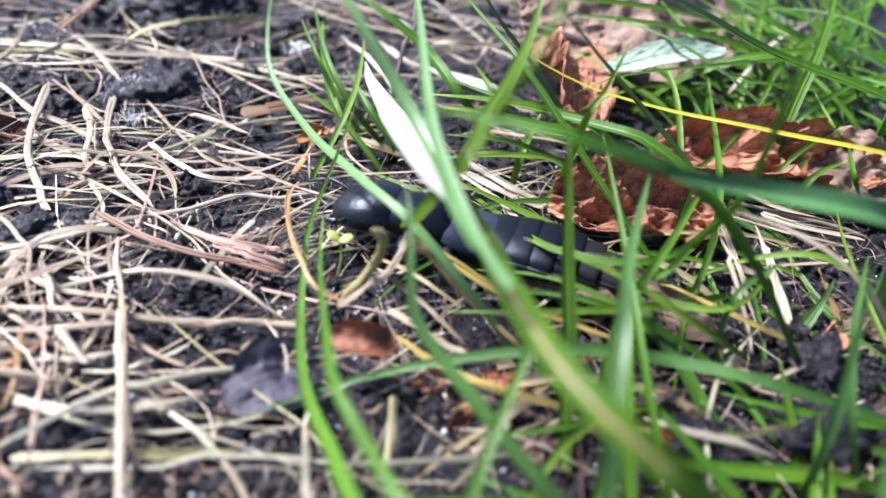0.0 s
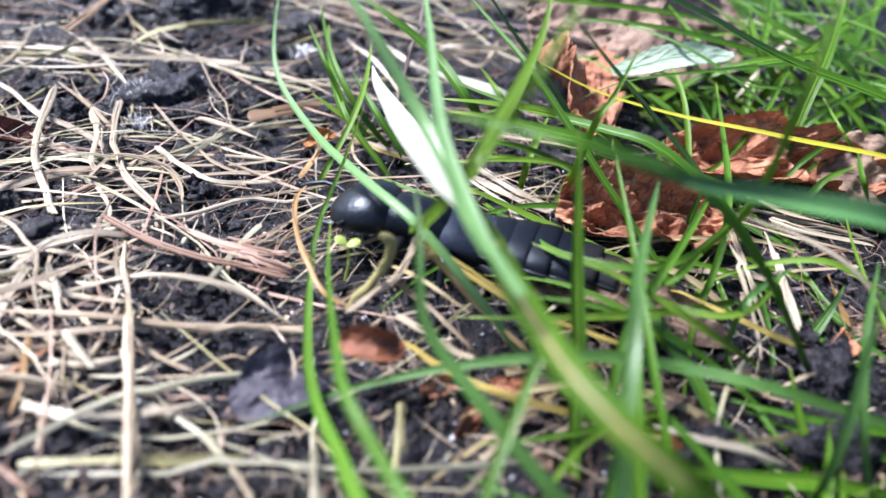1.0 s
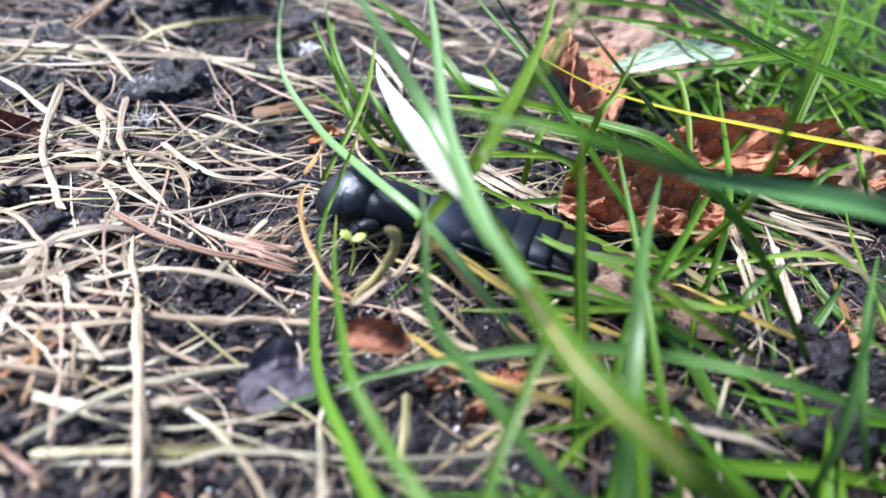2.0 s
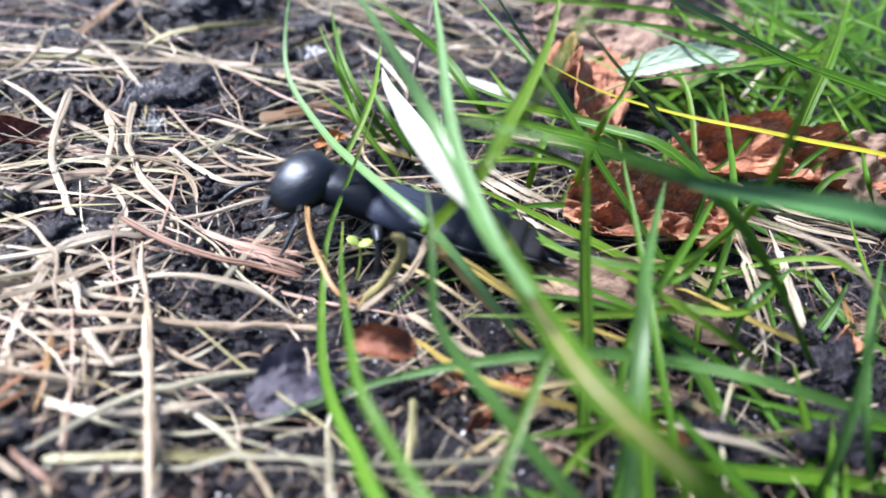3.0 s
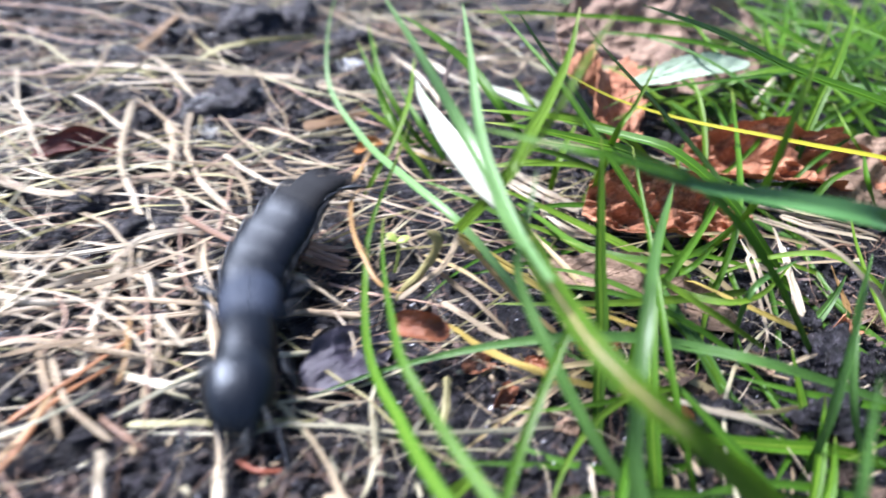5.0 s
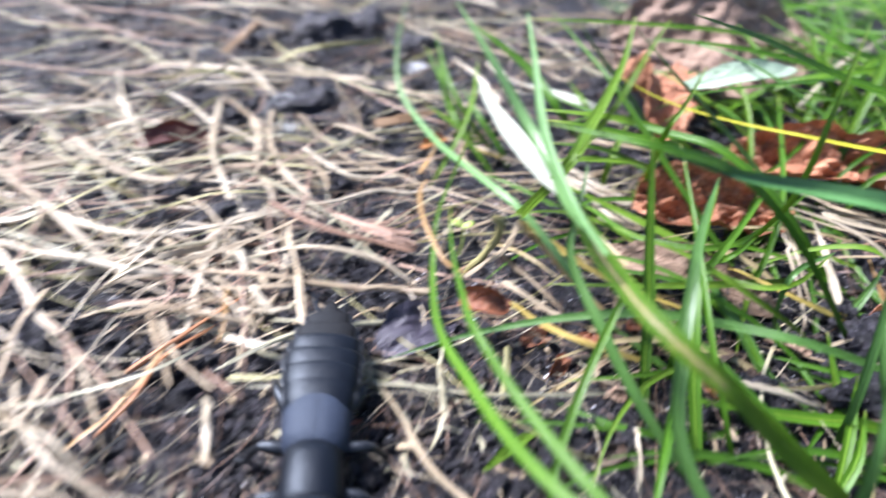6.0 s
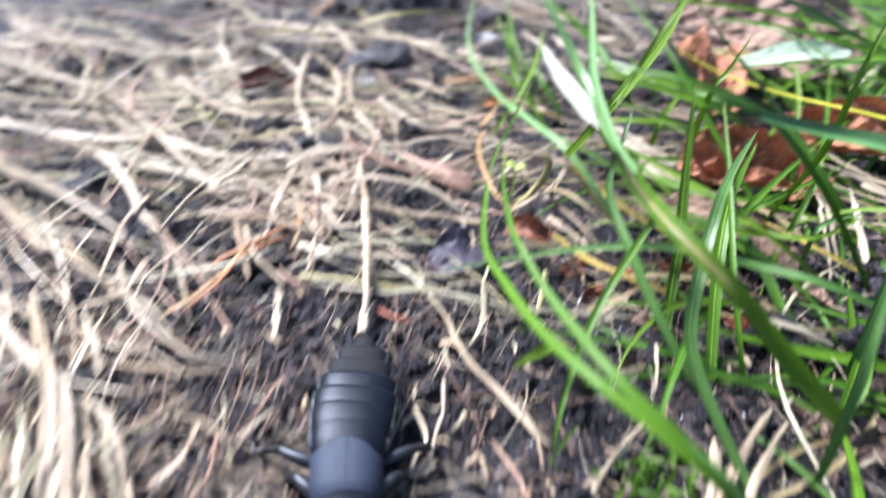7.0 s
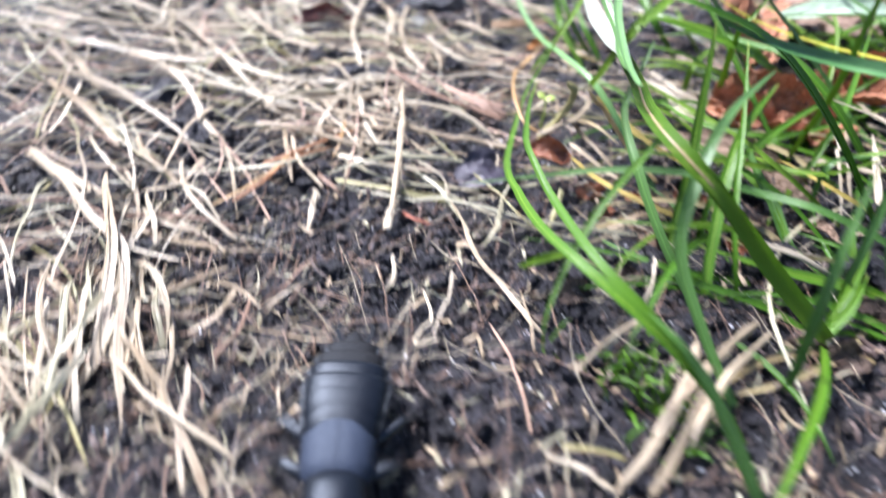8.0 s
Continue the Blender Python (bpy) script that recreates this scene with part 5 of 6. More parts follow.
straw([(10.7, 14.5, 0.1), (11.1, 17.9, 0.7), (10.8, 20.0, 1.1)], 0.37, PALE)
straw([(-6.6, 10.0, -0.2), (-5.2, 7.8, -0.5), (-5.5, 5.1, -0.7), (-4.1, 6.1, -0.6)], 0.30, PALE)
straw([(-5.0, 12.6, 0.4), (-4.4, 9.5, -0.0), (-4.6, 6.5, -0.6)], 0.26, PALE)
straw([(-0.4, 8.9, -0.4), (2.0, 5.7, -0.1), (3.7, 3.0, -0.2), (4.9, 0.4, -0.4)], 0.32, BROWN)
straw([(-19.8, 5.3, -1.4), (-18.7, 1.4, -0.9), (-19.6, -1.1, -1.4)], 0.33, BROWN)
straw([(-18.4, 4.5, -1.3), (-21.4, 5.6, -1.1), (-24.4, 5.6, -1.6)], 0.40, TAN)
straw([(-63.1, 28.8, -2.9), (-54.0, 28.7, -2.1), (-44.4, 25.7, -2.1), (-35.7, 22.0, -2.2)], 1.08, PALE)
straw([(-59.2, 27.0, -2.4), (-49.9, 22.6, -1.5), (-42.5, 18.5, -1.5)], 0.93, TAN)
straw([(-58.0, 47.4, -2.3), (-47.1, 41.6, -1.8), (-38.6, 35.5, -1.7), (-30.8, 30.8, -1.9)], 0.93, PALE)
straw([(-47.5, 51.8, -2.2), (-38.8, 45.8, -1.3), (-32.1, 45.8, -1.4), (-26.4, 49.9, -1.5)], 0.99, TAN)
straw([(-46.1, 39.8, -2.1), (-35.6, 36.5, -1.6), (-27.5, 38.2, -1.4), (-20.8, 42.3, -1.4)], 0.78, PALE)
straw([(-26.4, 32.7, -1.3), (-18.8, 32.6, -0.7), (-11.3, 32.1, -0.6), (-5.5, 33.0, -0.7)], 0.70, TAN)
straw([(-26.3, 38.6, -1.3), (-25.6, 30.7, -1.3), (-24.6, 25.5, -1.6)], 0.72, PALE)
straw([(-19.0, 26.7, -1.0), (-24.2, 27.5, -0.8), (-30.0, 28.0, -1.3), (-34.9, 26.3, -2.1)], 0.63, TAN)
straw([(-21.5, 29.9, -1.1), (-24.5, 25.5, -0.8), (-27.8, 21.2, -1.4)], 0.56, ORANGE)
straw([(-27.6, 27.0, -1.4), (-24.5, 22.9, -1.0), (-20.6, 20.5, -1.4)], 0.55, TAN)
straw([(-71.5, 49.6, -2.8), (-59.3, 47.0, -2.4), (-50.9, 47.7, -2.5)], 0.89, PALE)
straw([(-74.0, 41.9, -3.0), (-63.2, 40.9, -2.6), (-53.9, 43.5, -2.7), (-44.5, 49.0, -2.6)], 0.86, TAN)
straw([(-34.1, 62.1, -1.7), (-31.0, 50.3, -1.1), (-26.5, 42.7, -1.5)], 0.86, PALE)
straw([(-27.1, 60.7, -1.4), (-24.1, 49.9, -1.0), (-18.7, 44.3, -1.3)], 0.78, TAN)
straw([(-21.5, 53.0, -1.3), (-15.8, 48.6, -0.8), (-9.8, 49.9, -0.9)], 0.69, PALE)
straw([(-16.8, 42.6, -1.0), (-12.3, 40.6, -0.6), (-7.8, 40.4, -0.8)], 1.01, BROWN)
straw([(-33.7, 20.0, -1.5), (-33.2, 15.4, -1.1), (-36.2, 12.8, -1.2)], 0.62, TAN)
straw([(-23.3, 7.5, -1.2), (-24.8, 4.1, -0.6), (-26.5, 0.9, -0.3)], 0.57, TAN)
straw([(-22.3, -0.2, -1.1), (-21.3, 2.1, -0.9), (-21.6, 5.9, -1.5)], 0.51, TAN)
straw([(-37.0, 2.4, -0.9), (-34.3, -2.1, -0.5), (-30.0, -5.9, -0.9)], 0.58, TAN)
straw([(-33.8, 0.9, -0.7), (-30.1, -4.4, -0.3), (-27.6, -9.6, -0.8)], 0.63, GREENISH)
straw([(-29.8, 5.0, -0.9), (-26.1, -1.1, -0.3), (-22.3, -5.2, -0.9)], 0.58, TAN)
straw([(-25.4, 1.9, -1.1), (-21.8, -3.2, -0.9), (-20.2, -7.3, -1.2)], 0.47, TAN)
straw([(11.5, -2.0, 0.2), (13.1, 2.2, 0.7), (14.6, 8.1, 0.9), (15.0, 12.7, 0.4)], 0.88, TAN)
straw([(13.3, -1.8, 0.3), (15.2, 3.9, 0.8), (16.5, 8.5, 0.6)], 0.78, TAN)
straw([(6.0, -1.1, -0.1), (8.7, -1.5, 0.4), (11.1, -2.2, 0.2)], 0.60, PALE)
straw([(7.0, -0.1, -0.1), (9.6, 0.2, 0.3), (11.5, 0.5, -0.0)], 0.54, OLIVE)
straw([(-27.3, -13.2, 0.2), (-27.4, -9.1, 0.2), (-27.4, -4.3, 0.2)], 0.86, GREENISH)
straw([(-25.0, -2.9, 0.3), (-20.0, -6.1, -0.0), (-16.1, -8.9, -0.6), (-13.5, -11.2, -1.1)], 0.70, TAN)
straw([(-20.5, -2.8, -0.4), (-17.8, -7.7, -0.7), (-14.9, -11.6, -1.1)], 0.54, TAN)
straw([(-33.8, -5.7, -1.1), (-33.0, -2.5, -1.0), (-29.7, -1.9, -0.9)], 0.52, TAN)



def straw_heap(count, seed, centre, spread, heading, fan):
    """Loose stalks heaped over one another, lying mostly along one line."""
    rng = random.Random(seed)
    for _ in range(count):
        x, y = rng.gauss(centre[0], spread[0]), rng.gauss(centre[1], spread[1])
        a, ln, top = radians(rng.gauss(heading, fan)), rng.uniform(7, 17), rng.uniform(0.2, 2.4)
        bow = rng.gauss(0, 0.08) * ln
        pts = []
        for u in (-0.5, -0.17, 0.17, 0.5):
            px, py = x + math.cos(a) * ln * u - math.sin(a) * bow * (1 - 4 * u * u), y + math.sin(a) * ln * u + math.cos(a) * bow * (1 - 4 * u * u)
            pts.append((px, py, lie(px, py) + 0.2 + top * (1 - 2.2 * u * u)))
        straw(pts, rng.uniform(0.35, 0.8), rng.choice([PALE, TAN, PALE, GREENISH, TAN]), "pale dry straw stalk heaped beside the bare soil")


straw_heap(22, 401, (-30, -3), (3, 5), 118, 24)
straw_heap(12, 402, (-38, 14), (6, 5), 150, 30)
straw_heap(22, 403, (-26, 33), (7, 5), 10, 45)
dead_leaf("dead_leaf", (17.2, 65, 3.4), 100, 0, (17, 9), 1.4, 1.6, RUST_LEAF, "curled rust-brown dead leaf half buried in grass", 41, roll=20)
dead_leaf("dead_leaf", (35, 54, 3.5), -4, 0, (21, 8.5), 1.6, 1.9, RUST_LEAF, "long crumpled rust-brown dead leaf under grass blades", 42, roll=35)
dead_leaf("dead_leaf", (21, 45.8, 2.6), -6, 0, (15, 8.5), 1.5, 2.0, RUST_LEAF, "shredded rust-brown dead leaf lying on soil", 43, roll=30)
dead_leaf("dead_leaf", (26, 75, 6.0), 12, 0, (27, 17), 0.5, 1.0, PINK_LEAF, "broad pinkish-tan dead leaf leaning behind the grass", 44, roll=36)
dead_leaf("dead_leaf", (42, 53, 3.0), -30, 0, (14, 9), 0.6, 1.0, GREY_LEAF, "greyish torn dead leaf beneath green grass", 45, roll=25)
dead_leaf("dead_leaf", (26, 64, 7.6), 14, -8, (13, 2.7), 0.5, 0.08, MINT_LEAF, "small pale green leaf with toothed edges", 46, 0.25, "leaf", roll=30)
dead_leaf("dead_leaf", (-0.8, 29.6, 2.2), -8, 0, (4.3, 3.1), 1.7, 0.4, CHESTNUT, "small glossy chestnut-brown curled leaf on straw", 47, roll=35)
dead_leaf("dead_leaf", (-6.0, 28.4, -0.6), 40, 0, (7.5, 4.8), 0.6, 0.35, DARK_LEAF, "dark purplish rotten leaf flat on the soil", 48, roll=12)
dead_leaf("dead_leaf", (-36, 53, -2.0), 15, 0, (9, 4), 1.6, 0.4, RED_LEAF, "dark red curled leaf beneath straw", 49, roll=20)
dead_leaf("husk", (-7.5, 56.5, -0.8), 40, 0, (3.4, 1.7), 1.4, 0.2, ORANGE_BIT, "small orange seed husk lying on straw", 50, category="husk", roll=20)
dead_leaf("dead_leaf", (17, 36.4, 1.2), -18, 0, (17, 5.0), 1.2, 0.6, GREY_LEAF, "long grey-brown decayed leaf strip under the grass", 51, roll=20)
for place, heading, size, mat, seed, look_of in (((4.4, 29.2), 20, (4.5, 2.4), RUST_LEAF, 71, "pinkish rust-brown"), ((5.8, 26.1), 70, (3.6, 2.0), CHESTNUT, 72, "dark chestnut"), ((9.4, 24.2), -30, (4.2, 2.2), GREY_LEAF, 73, "grey-brown"), ((20.2, 27.7), 15, (4.8, 2.6), GREY_LEAF, 74, "grey-brown"),
                                                 ((18.1, 25), -50, (4.4, 2.2), CHESTNUT, 75, "dark chestnut"), ((33.7, 34.4), 40, (4.6, 3.0), RUST_LEAF, 76, "rust-brown"), ((37, 35.7), -20, (5.0, 3.0), GREY_LEAF, 77, "tan-grey"), ((8.9, 29), -10, (4.0, 2.4), CHESTNUT, 78, "dark chestnut"),
                                                 ((12.6, 22), 80, (4.0, 2.0), GREY_LEAF, 79, "grey-brown"), ((13.5, 31.5), 10, (4.6, 2.4), CHESTNUT, 80, "dark chestnut"), ((25, 30.5), -35, (4.5, 2.4), GREY_LEAF, 81, "grey-brown")):
    dead_leaf("leaf_fragment", (*place, lie(*place) + 0.5), heading, 0, [0.8 * v for v in size], 1.3, 0.9, mat, f"small torn {look_of} leaf fragment on soil", seed, 0.5, "leaf fragment", 18)


# leaf litter strewn at random, its dark brown standing in for shaded gaps
SHADE_LITTER = leaf_material("dark brown gap-shading leaf", (0.1, 0.065, 0.045), (0.035, 0.022, 0.016), (0.2, 0.14, 0.1), 0.05, 0.55)
rng_leaf = random.Random(77)
for k in range(18):
    x, y = rng_leaf.uniform(5, 36), rng_leaf.uniform(13, 33)
    dead_leaf("leaf_fragment", (x, y, lie(x, y) + rng_leaf.uniform(0.3, 0.9)), rng_leaf.uniform(0, 360), 0, (rng_leaf.uniform(2.5, 3.9), rng_leaf.uniform(1.6, 3.0)), 1.2, 0.7, SHADE_LITTER, "dark brown leaf fragment darkening a shaded gap under grass", 90 + k, 0.4, "leaf fragment", rng_leaf.uniform(-20, 25))


# ---- small growth ----
def seedling(place):
    thing = tagged(new("seedling"), "tiny bright green seedling with two round leaves", "seedling")
    thing.location = [c * MM for c in place]
    part("stem", limb_mesh([(0, 0, -3.5), (0.2, 0, -1.5), (0.1, 0, 0)], [0.12, 0.11, 0.1], 6), LIME, thing)
    for side, turn in ((1, 20), (-1, -35)):
        bm = loft([(0, 0.06, 0.04, 0), (0.2, 0.3, 0.08, 0.04), (0.55, 0.44, 0.1, 0.07), (0.9, 0.36, 0.09, 0.07), (1.1, 0.08, 0.04, 0.04)], 12)
        part("leaf", bm, LIME, thing).matrix_basis = pose(0, 0, 0, 0, -15, turn if side > 0 else 180 + turn)


def tuft(name, place, count, length, width, spread, mats, label, category, seed):
    """A clump of very fine strands."""
    rng = random.Random(seed)
    batches = []
    for _ in range(count):
        a, ln = rng.uniform(0, 6.28), rng.uniform(*length)
        o = (place[0] + rng.gauss(0, spread), place[1] + rng.gauss(0, spread), place[2])
        k = rng.uniform(0.2, 0.9)
        batches.append(blade_data([(o[0] + math.cos(a) * ln * k, o[1] + math.sin(a) * ln * k, o[2] + ln * (1 - k) * 0.8), (o[0] + math.cos(a) * ln * k * 0.5, o[1] + math.sin(a) * ln * k * 0.5, o[2] + ln * (1 - k) * 0.55), (o[0], o[1], o[2] - 0.6)], rng.uniform(*width), rng, False, 8))
    return tagged(link_mesh(name, ribbon_mesh(name, batches), mats), label, category, kind="stuff")


tuft("moss_tuft", (11.5, 7.5, -0.8), 60, (1.5, 4.0), (0.25, 0.5), 2.2, GREEN, "small tuft of bright green moss on soil", "moss", 61)
tuft("moss_tuft", (14.5, 4.5, -0.6), 40, (1.2, 3.2), (0.25, 0.45), 1.6, DEEP, "small tuft of green moss beside grass", "moss", 62)
tuft("fluff", (-26.2, 62.0, -1.6), 80, (0.6, 2.6), (0.04, 0.1), 0.9, FLUFF, "wisp of white plant fluff on dark soil", "fluff", 63)
tuft("fluff", (-24.5, 57.5, -1.8), 50, (0.6, 2.2), (0.04, 0.09), 0.6, FLUFF, "wisp of white plant fluff on dark soil", "fluff", 64)
tuft("fluff", (-11.6, 74.0, -1.6), 14, (1.0, 2.5), (0.2, 0.4), 0.5, FLUFF, "pale seed with fluff lying on soil", "fluff", 65)


# ---- beetle: forward is x ----
def loft(stations, sides=20, flat=0.75, top=1.0):
    """stations: (x, half width, half height, lift) in millimetres."""
    bm = bmesh.new()
    rings = []
    for x, w, h, z in stations:
        ring = []
        for k in range(sides):
            a = 2 * math.pi * k / sides
            c, s = math.cos(a), math.sin(a)
            ring.append(bm.verts.new(((x) * MM, w * math.copysign(abs(c) ** 0.85, c) * MM, (z + h * (s ** top if s > 0 else s * flat)) * MM)))
        rings.append(ring)
    for a, b in zip(rings, rings[1:]):
        for k in range(sides):
            bm.faces.new((a[k], a[(k + 1) % sides], b[(k + 1) % sides], b[k]))
    bm.faces.new(rings[0][::-1])
    bm.faces.new(rings[-1])
    bmesh.ops.recalc_face_normals(bm, faces=bm.faces)
    return bm


def limb_mesh(points, radii, sides=8):
    bm = bmesh.new()
    path = [Vector(p) * MM for p in points]
    rings = []
    for i, p in enumerate(path):
        d = (path[min(i + 1, len(path) - 1)] - path[max(i - 1, 0)]).normalized()
        a = d.orthogonal().normalized()
        b = d.cross(a)
        rings.append([bm.verts.new(p + MM * radii[i] * (a * math.cos(6.2832 * k / sides) + b * math.sin(6.2832 * k / sides))) for k in range(sides)])
    for r, q in zip(rings, rings[1:]):
        o = min(range(sides), key=lambda s: (q[s].co - r[0].co - (q[0].co - r[0].co) * 0).length)
        for k in range(sides):
            bm.faces.new((r[k], r[(k + 1) % sides], q[(k + 1 + o) % sides], q[(k + o) % sides]))
    bm.faces.new(rings[0][::-1])
    bm.faces.new(rings[-1])
    bmesh.ops.recalc_face_normals(bm, faces=bm.faces)
    return bm


seedling((-3.3, 38.3, 2.5))

beetle = tagged(new("beetle"), "long satin-black rove beetle with short wing cases", "beetle")
head = part("head", loft([(-2.7, 1.5, 1.1, 0.0), (-2.2, 2.15, 1.5, 0.0), (-1.1, 2.6, 1.75, 0.05), (0.1, 2.6, 1.75, 0.05), (1.3, 2.25, 1.45, -0.05), (2.4, 1.65, 1.0, -0.2), (3.0, 0.9, 0.55, -0.3)], 40), SHELL, beetle)
for side in (1, -1):
    part("eye", loft([(0.1, 0.1, 0.1, 0.35), (0.3, 0.3, 0.3, 0.35), (0.7, 0.36, 0.36, 0.35), (1.05, 0.28, 0.28, 0.35), (1.2, 0.1, 0.1, 0.35)], 10), SHELL, head).location = (0, side * 1.95 * MM, 0)
    part("mandible", limb_mesh([(2.0, side * 1.0, -0.3), (2.9, side * 1.15, -0.45), (3.7, side * 0.7, -0.5), (4.0, side * 0.05, -0.5)], [0.38, 0.32, 0.2, 0.06]), LIMB, head)
    part("antenna", limb_mesh([(1.3, side * 1.2, 0.1), (2.4, side * 2.2, 0.5), (3.6, side * 3.0, 0.5), (4.8, side * 3.5, 0.1), (5.8, side * 3.7, -0.3)], [0.2, 0.17, 0.19, 0.2, 0.1]), LIMB, head)
pronotum = part("pronotum", loft([(-2.5, 1.5, 1.1, -0.1), (-2.3, 1.95, 1.45, 0), (-1.4, 2.1, 1.62, 0.02), (0.2, 2.2, 1.68, 0.05), (1.5, 2.2, 1.6, 0.0), (2.2, 2.05, 1.45, 0.0), (2.5, 1.7, 1.2, 0)], 40), SATIN, beetle)
thorax = part("thorax", loft([(-2.3, 1.9, 1.2, -0.35), (-1.5, 2.35, 1.4, -0.35), (0.5, 2.4, 1.4, -0.35), (1.9, 1.9, 1.2, -0.3), (2.3, 1.2, 0.9, -0.2)]), SHELL, beetle)
for side in (1, -1):
    bm = loft([(-2.5, 2.05, 1.05, 0.0), (-2.45, 2.2, 1.25, 0.0), (-2.3, 2.4, 1.5, 0.02), (-1.0, 2.48, 1.6, 0.05), (1.0, 2.4, 1.6, 0.05), (2.0, 2.15, 1.4, 0.0), (2.35, 1.7, 1.05, -0.05)], 56)
    for where, way in (((0, side * 0.00002, 0), (0, -side, 0)), ((0, 0, 0.0001), (0, 0, -1))):
        bmesh.ops.bisect_plane(bm, geom=bm.verts[:] + bm.edges[:] + bm.faces[:], plane_co=where, plane_no=way, clear_outer=True)
        bmesh.ops.holes_fill(bm, edges=[e for e in bm.edges if e.is_boundary])
    part("wing_case", bm, WING, thorax, "matt black short wing case, sky sheen painted in")
SEGMENTS = [(2.7, 1.55), (2.9, 1.6), (2.98, 1.6), (2.8, 1.5), (2.4, 1.3), (1.85, 1.0)]
segments = []
for w, h in SEGMENTS:
    segments.append(part("abdomen_segment", loft([(1.5, w * 0.84, h * 0.8, 0), (1.2, w * 0.93, h * 0.89, 0), (0.2, w * 0.985, h * 0.96, 0.02), (-0.7, w, h, 0.03), (-1.0, w * 0.99, h * 0.98, 0.02), (-1.12, w * 0.94, h * 0.91, 0.0), (-1.15, w * 0.6, h * 0.5, 0)], 40, 0.75, 0.7), TAIL if len(segments) > 3 else SATIN, beetle))
    for side in (1, -1):
        part("side_rim", limb_mesh([(1.1, side * w * 0.9, h * 0.25), (0.2, side * w * 0.97, h * 0.3), (-0.8, side * w * 0.98, h * 0.3), (-1.1, side * w * 0.93, h * 0.27)], [0.1, 0.17, 0.18, 0.14], 8), LIMB, segments[-1])
tail = part("tail_tip", loft([(1.2, 1.35, 0.75, 0), (0.4, 1.25, 0.72, 0), (-0.5, 0.95, 0.6, 0), (-1.2, 0.6, 0.4, 0), (-1.6, 0.2, 0.16, 0)], 20), TAIL, beetle)
for side in (1, -1):
    part("cercus", limb_mesh([(-0.4, side * 0.9, 0), (-1.4, side * 1.25, 0.1), (-2.3, side * 1.3, 0.25)], [0.24, 0.2, 0.06], 6), LIMB, tail)
legs = []
for name, x, reach, back in (("front_leg", 5.6, 2.9, 1.2), ("middle_leg", 1.2, 3.2, -1.2), ("hind_leg", -1.2, 3.7, -3.2)):
    for side in (1, -1):
        joints = [(0, 0, 0), (back * 0.15, side * 0.9, 0.15), (back * 0.45, side * reach * 0.55, 0.3), (back * 0.6, side * reach * 0.66, 0.2), (back * 0.9, side * reach * 0.85, -0.7), (back * 1.1, side * reach, -2.0), (back * 1.35, side * reach * 1.1, -2.25), (back * 1.6, side * reach * 1.18, -2.3)]
        thick = [0.45, 0.55, 0.42, 0.3, 0.3, 0.22, 0.16, 0.08]
        leg = part(name, limb_mesh(joints[:4], thick[:4]), LIMB, beetle)
        part("shin", limb_mesh(joints[3:6], thick[3:6]), LIMB, leg)
        part("foot", limb_mesh(joints[5:], thick[5:]), LIMB, leg)
        legs.append((leg, x, side))

# the way it crawls, in millimetres
TRAIL = [(30, 33, 1.8), (22, 36, 1.7), (16.3, 38.4, 1.6), (12, 40, 1.6), (8, 41.4, 1.3), (4.1, 42.4, 1.6), (0.5, 43.2, 1.8), (-3.3, 44.3, 2.2), (-7.1, 45.2, 2.7), (-10.9, 43.2, 2.9), (-13.0, 39.2, 1.7), (-14.2, 35.4, 0.9),
         (-13.8, 31.5, 0.8), (-13.1, 27, 0.8), (-12.4, 21, 0.8), (-11.6, 15, 0.9), (-10.6, 9, 0.9), (-9.7, 4, 1.0), (-8.2, -1, 1.0), (-6.3, -7, 1.0), (-3.9, -13, 1.1), (-1, -20, 1.2), (2, -28, 1.3), (6, -38, 1.4)]
# seconds, place of the head's front on the way, length of the abdomen
CRAWL = [(0.0, -3.5, 44.3, 10.5), (1.0, -4.3, 44.5, 10.5), (2.0, -6.0, 45.0, 10.5), (2.5, -7.8, 45.2, 10.5), (3.0, -10.2, 43.9, 10.5), (3.2, -11.6, 42.0, 10.5), (3.5, -13.6, 36.6, 10), (3.8, -14.3, 35.2, 10),
         (4.2, -14.1, 35.7, 10), (4.6, -14.6, 29, 11.5), (5.0, -12.8, 21.5, 13), (5.3, -11.3, 13, 12.5), (5.5, -10.8, 10, 10.5), (6.0, -9.9, 6.5, 8.4), (6.5, -8.2, 1.0, 7.6), (7.0, -5.5, -7.2, 8.4), (7.5, -4.1, -11.5, 6.6), (8.0, -2.2, -16.5, 6.4)]


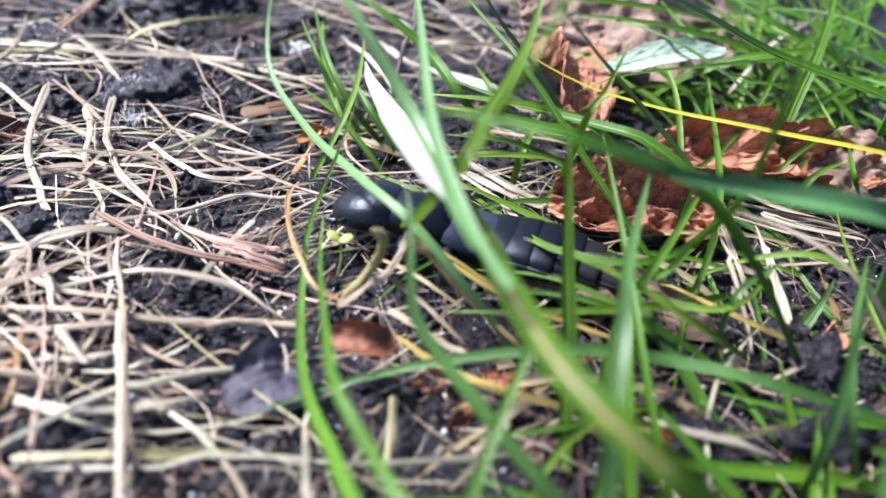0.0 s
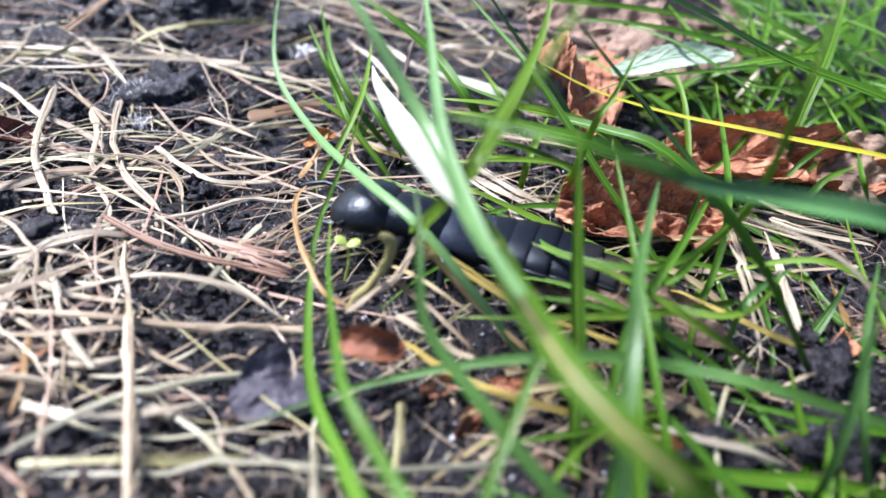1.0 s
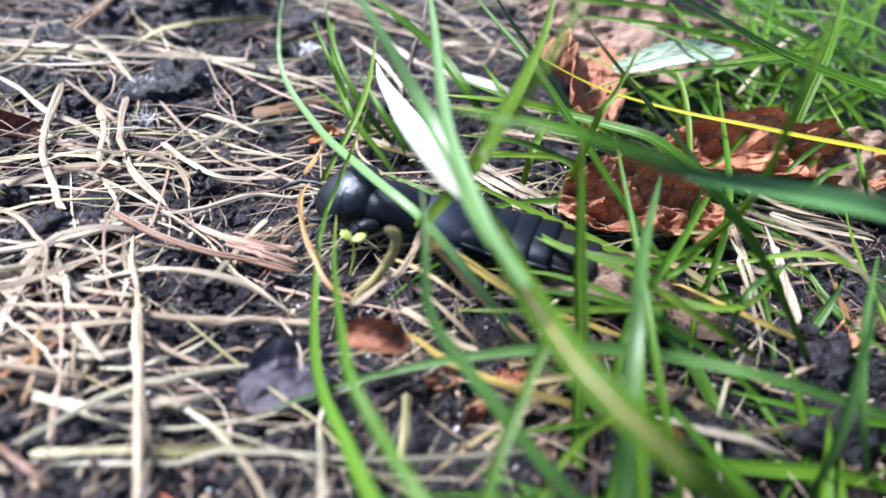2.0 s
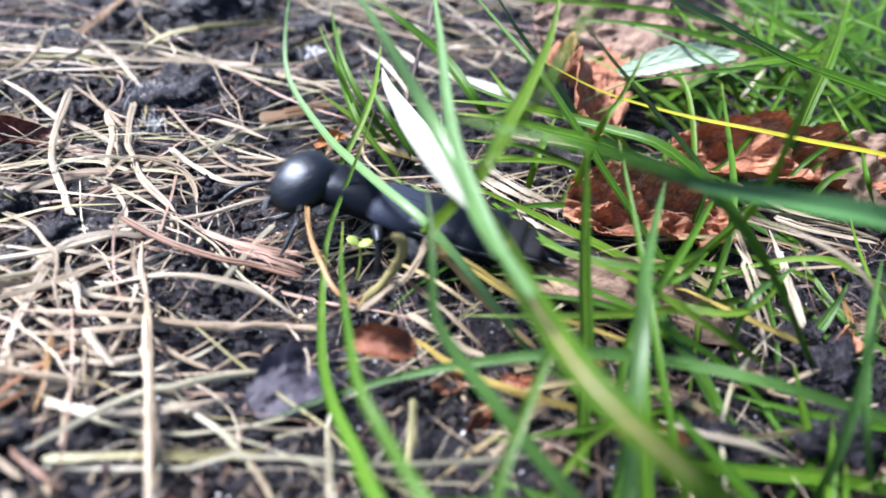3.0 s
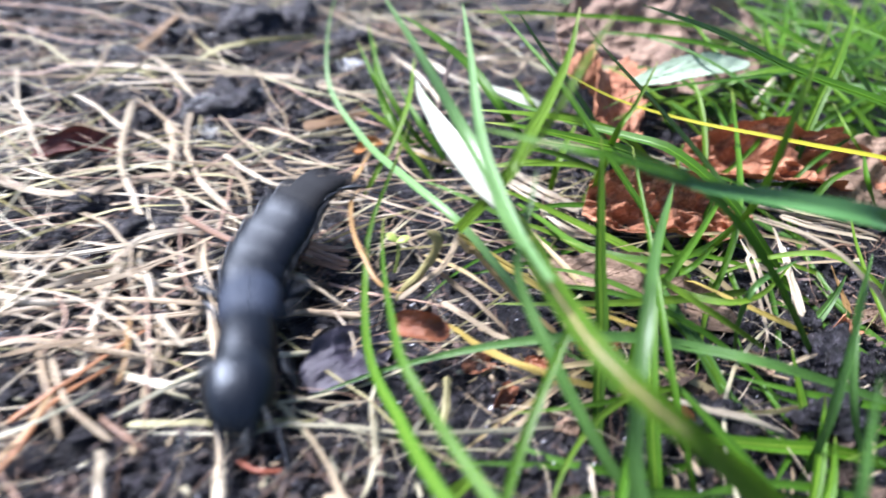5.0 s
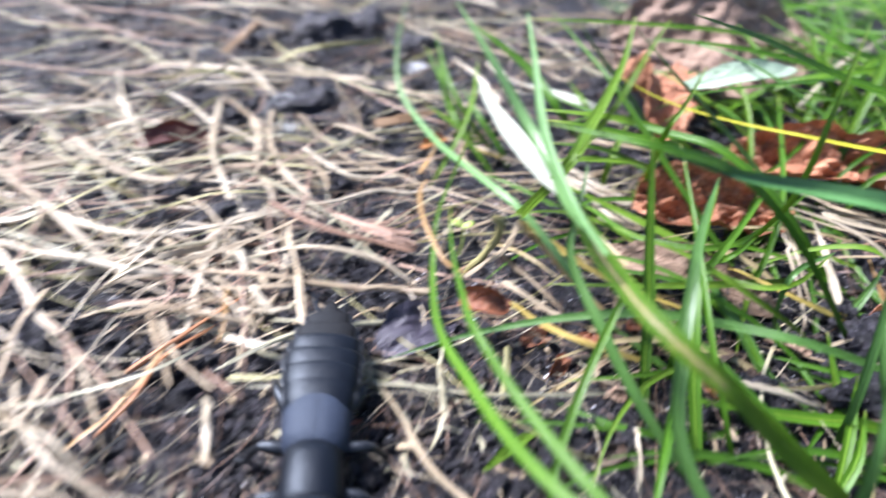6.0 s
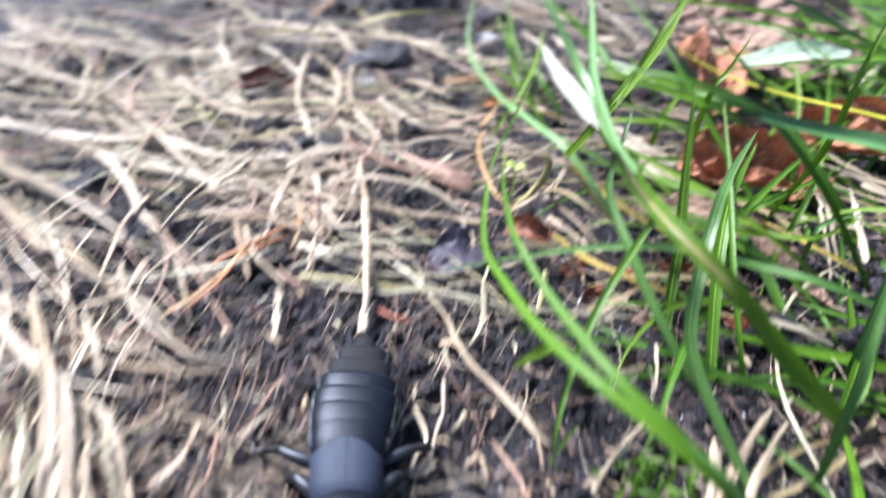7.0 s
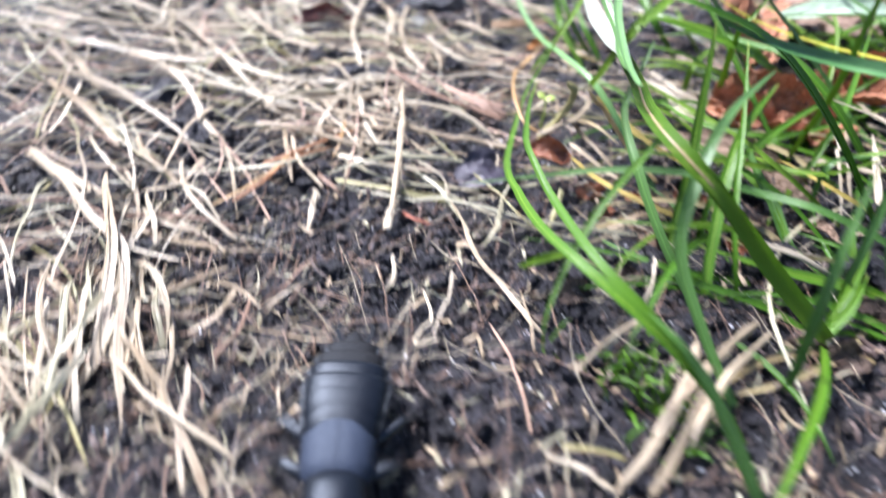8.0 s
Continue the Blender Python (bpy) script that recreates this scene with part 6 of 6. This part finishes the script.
def crawl():
    way, length = spline(TRAIL, 900)
    s = np.linspace(0, length, 900)
    times = [c[0] for c in CRAWL]
    front = [s[np.argmin((way[:, 0] - c[1]) ** 2 + (way[:, 1] - c[2]) ** 2)] for c in CRAWL]
    belly = [c[3] for c in CRAWL]
    keys = [round(0.1 * k, 1) for k in range(81)]
    raw = np.interp(keys, times, front)
    soft = np.convolve(np.pad(raw, 1, mode="edge"), (0.25, 0.5, 0.25), "valid")
    abdomen = np.interp(keys, times, belly)

    def along(d, nod=0.0, lift=0.0):
        p = np.array([np.interp(d, s, way[:, k]) for k in range(3)])
        q = np.array([np.interp(d + 1.2, s, way[:, k]) for k in range(3)]) - np.array([np.interp(d - 1.2, s, way[:, k]) for k in range(3)])
        fwd = Vector(q).normalized()
        left = Vector((0, 0, 1)).cross(fwd).normalized()
        up = fwd.cross(left)
        m = Matrix((fwd, left, up)).transposed().to_4x4()
        m.translation = (Vector(p) + Vector((0, 0, lift))) * MM
        return m @ pose(0, 0, 0, 0, nod, 0)

    rows = {ob: [] for ob in (beetle, head, pronotum, thorax, tail, *segments, *[leg[0] for leg in legs])}
    for t, d, ab in zip(keys, soft, abdomen):
        root = along(d - 10.6)
        back = root.inverted()
        rows[beetle].append((t, root))
        rows[thorax].append((t, Matrix()))
        rows[pronotum].append((t, back @ along(d - 6.5)))
        nod = np.interp(t, (0, 1.2, 2.4, 3.2, 4.2, 4.8), (14, 16, 30, 14, 4, 8))
        yaw = np.interp(t, (0, 1.2, 2.3, 3.0, 3.6, 4.2, 4.8), (15, 20, 42, 30, 8, 5, 0))
        rows[head].append((t, back @ along(d - 2.3, 0, np.interp(t, (0, 1.2, 2.4, 3.2, 4.2), (-0.5, -0.5, -0.5, 0.0, 0.2))) @ pose(0, 0, 0, 0, nod, yaw)))
        for k, ob in enumerate(segments):
            rows[ob].append((t, back @ along(d - 12.6 - ab * (k + 0.3) / 6.4, 0, 0.1 + 0.05 * k)))
        rows[tail].append((t, back @ along(d - 12.8 - ab * 0.95, 4, 0.3)))
        for k, (ob, x, side) in enumerate(legs):
            swing = 22 * math.sin(d * 1.1 + (0 if (k in (0, 3, 4)) else math.pi))
            base = pose(x * MM, side * 1.6 * MM, -0.6 * MM) if x < 5 else back @ along(d - 6.2) @ pose(0.6 * MM, side * 1.5 * MM, -0.7 * MM)
            rows[ob].append((t, base @ pose(0, 0, 0, 0, 0, swing)))
    return rows



def motions():
    walk(sprung_blade, [(t, pose(*[c * MM for c in SPRUNG], 0, 0, turn)) for t, turn in ((0.0, 0), (2.0, 0), (4.2, 0), (4.5, -5), (4.8, -14), (5.1, -19), (5.4, -17), (6.5, -17), (8.0, -17))])
    for ob, rows in crawl().items():
        walk(ob, rows)


motions()
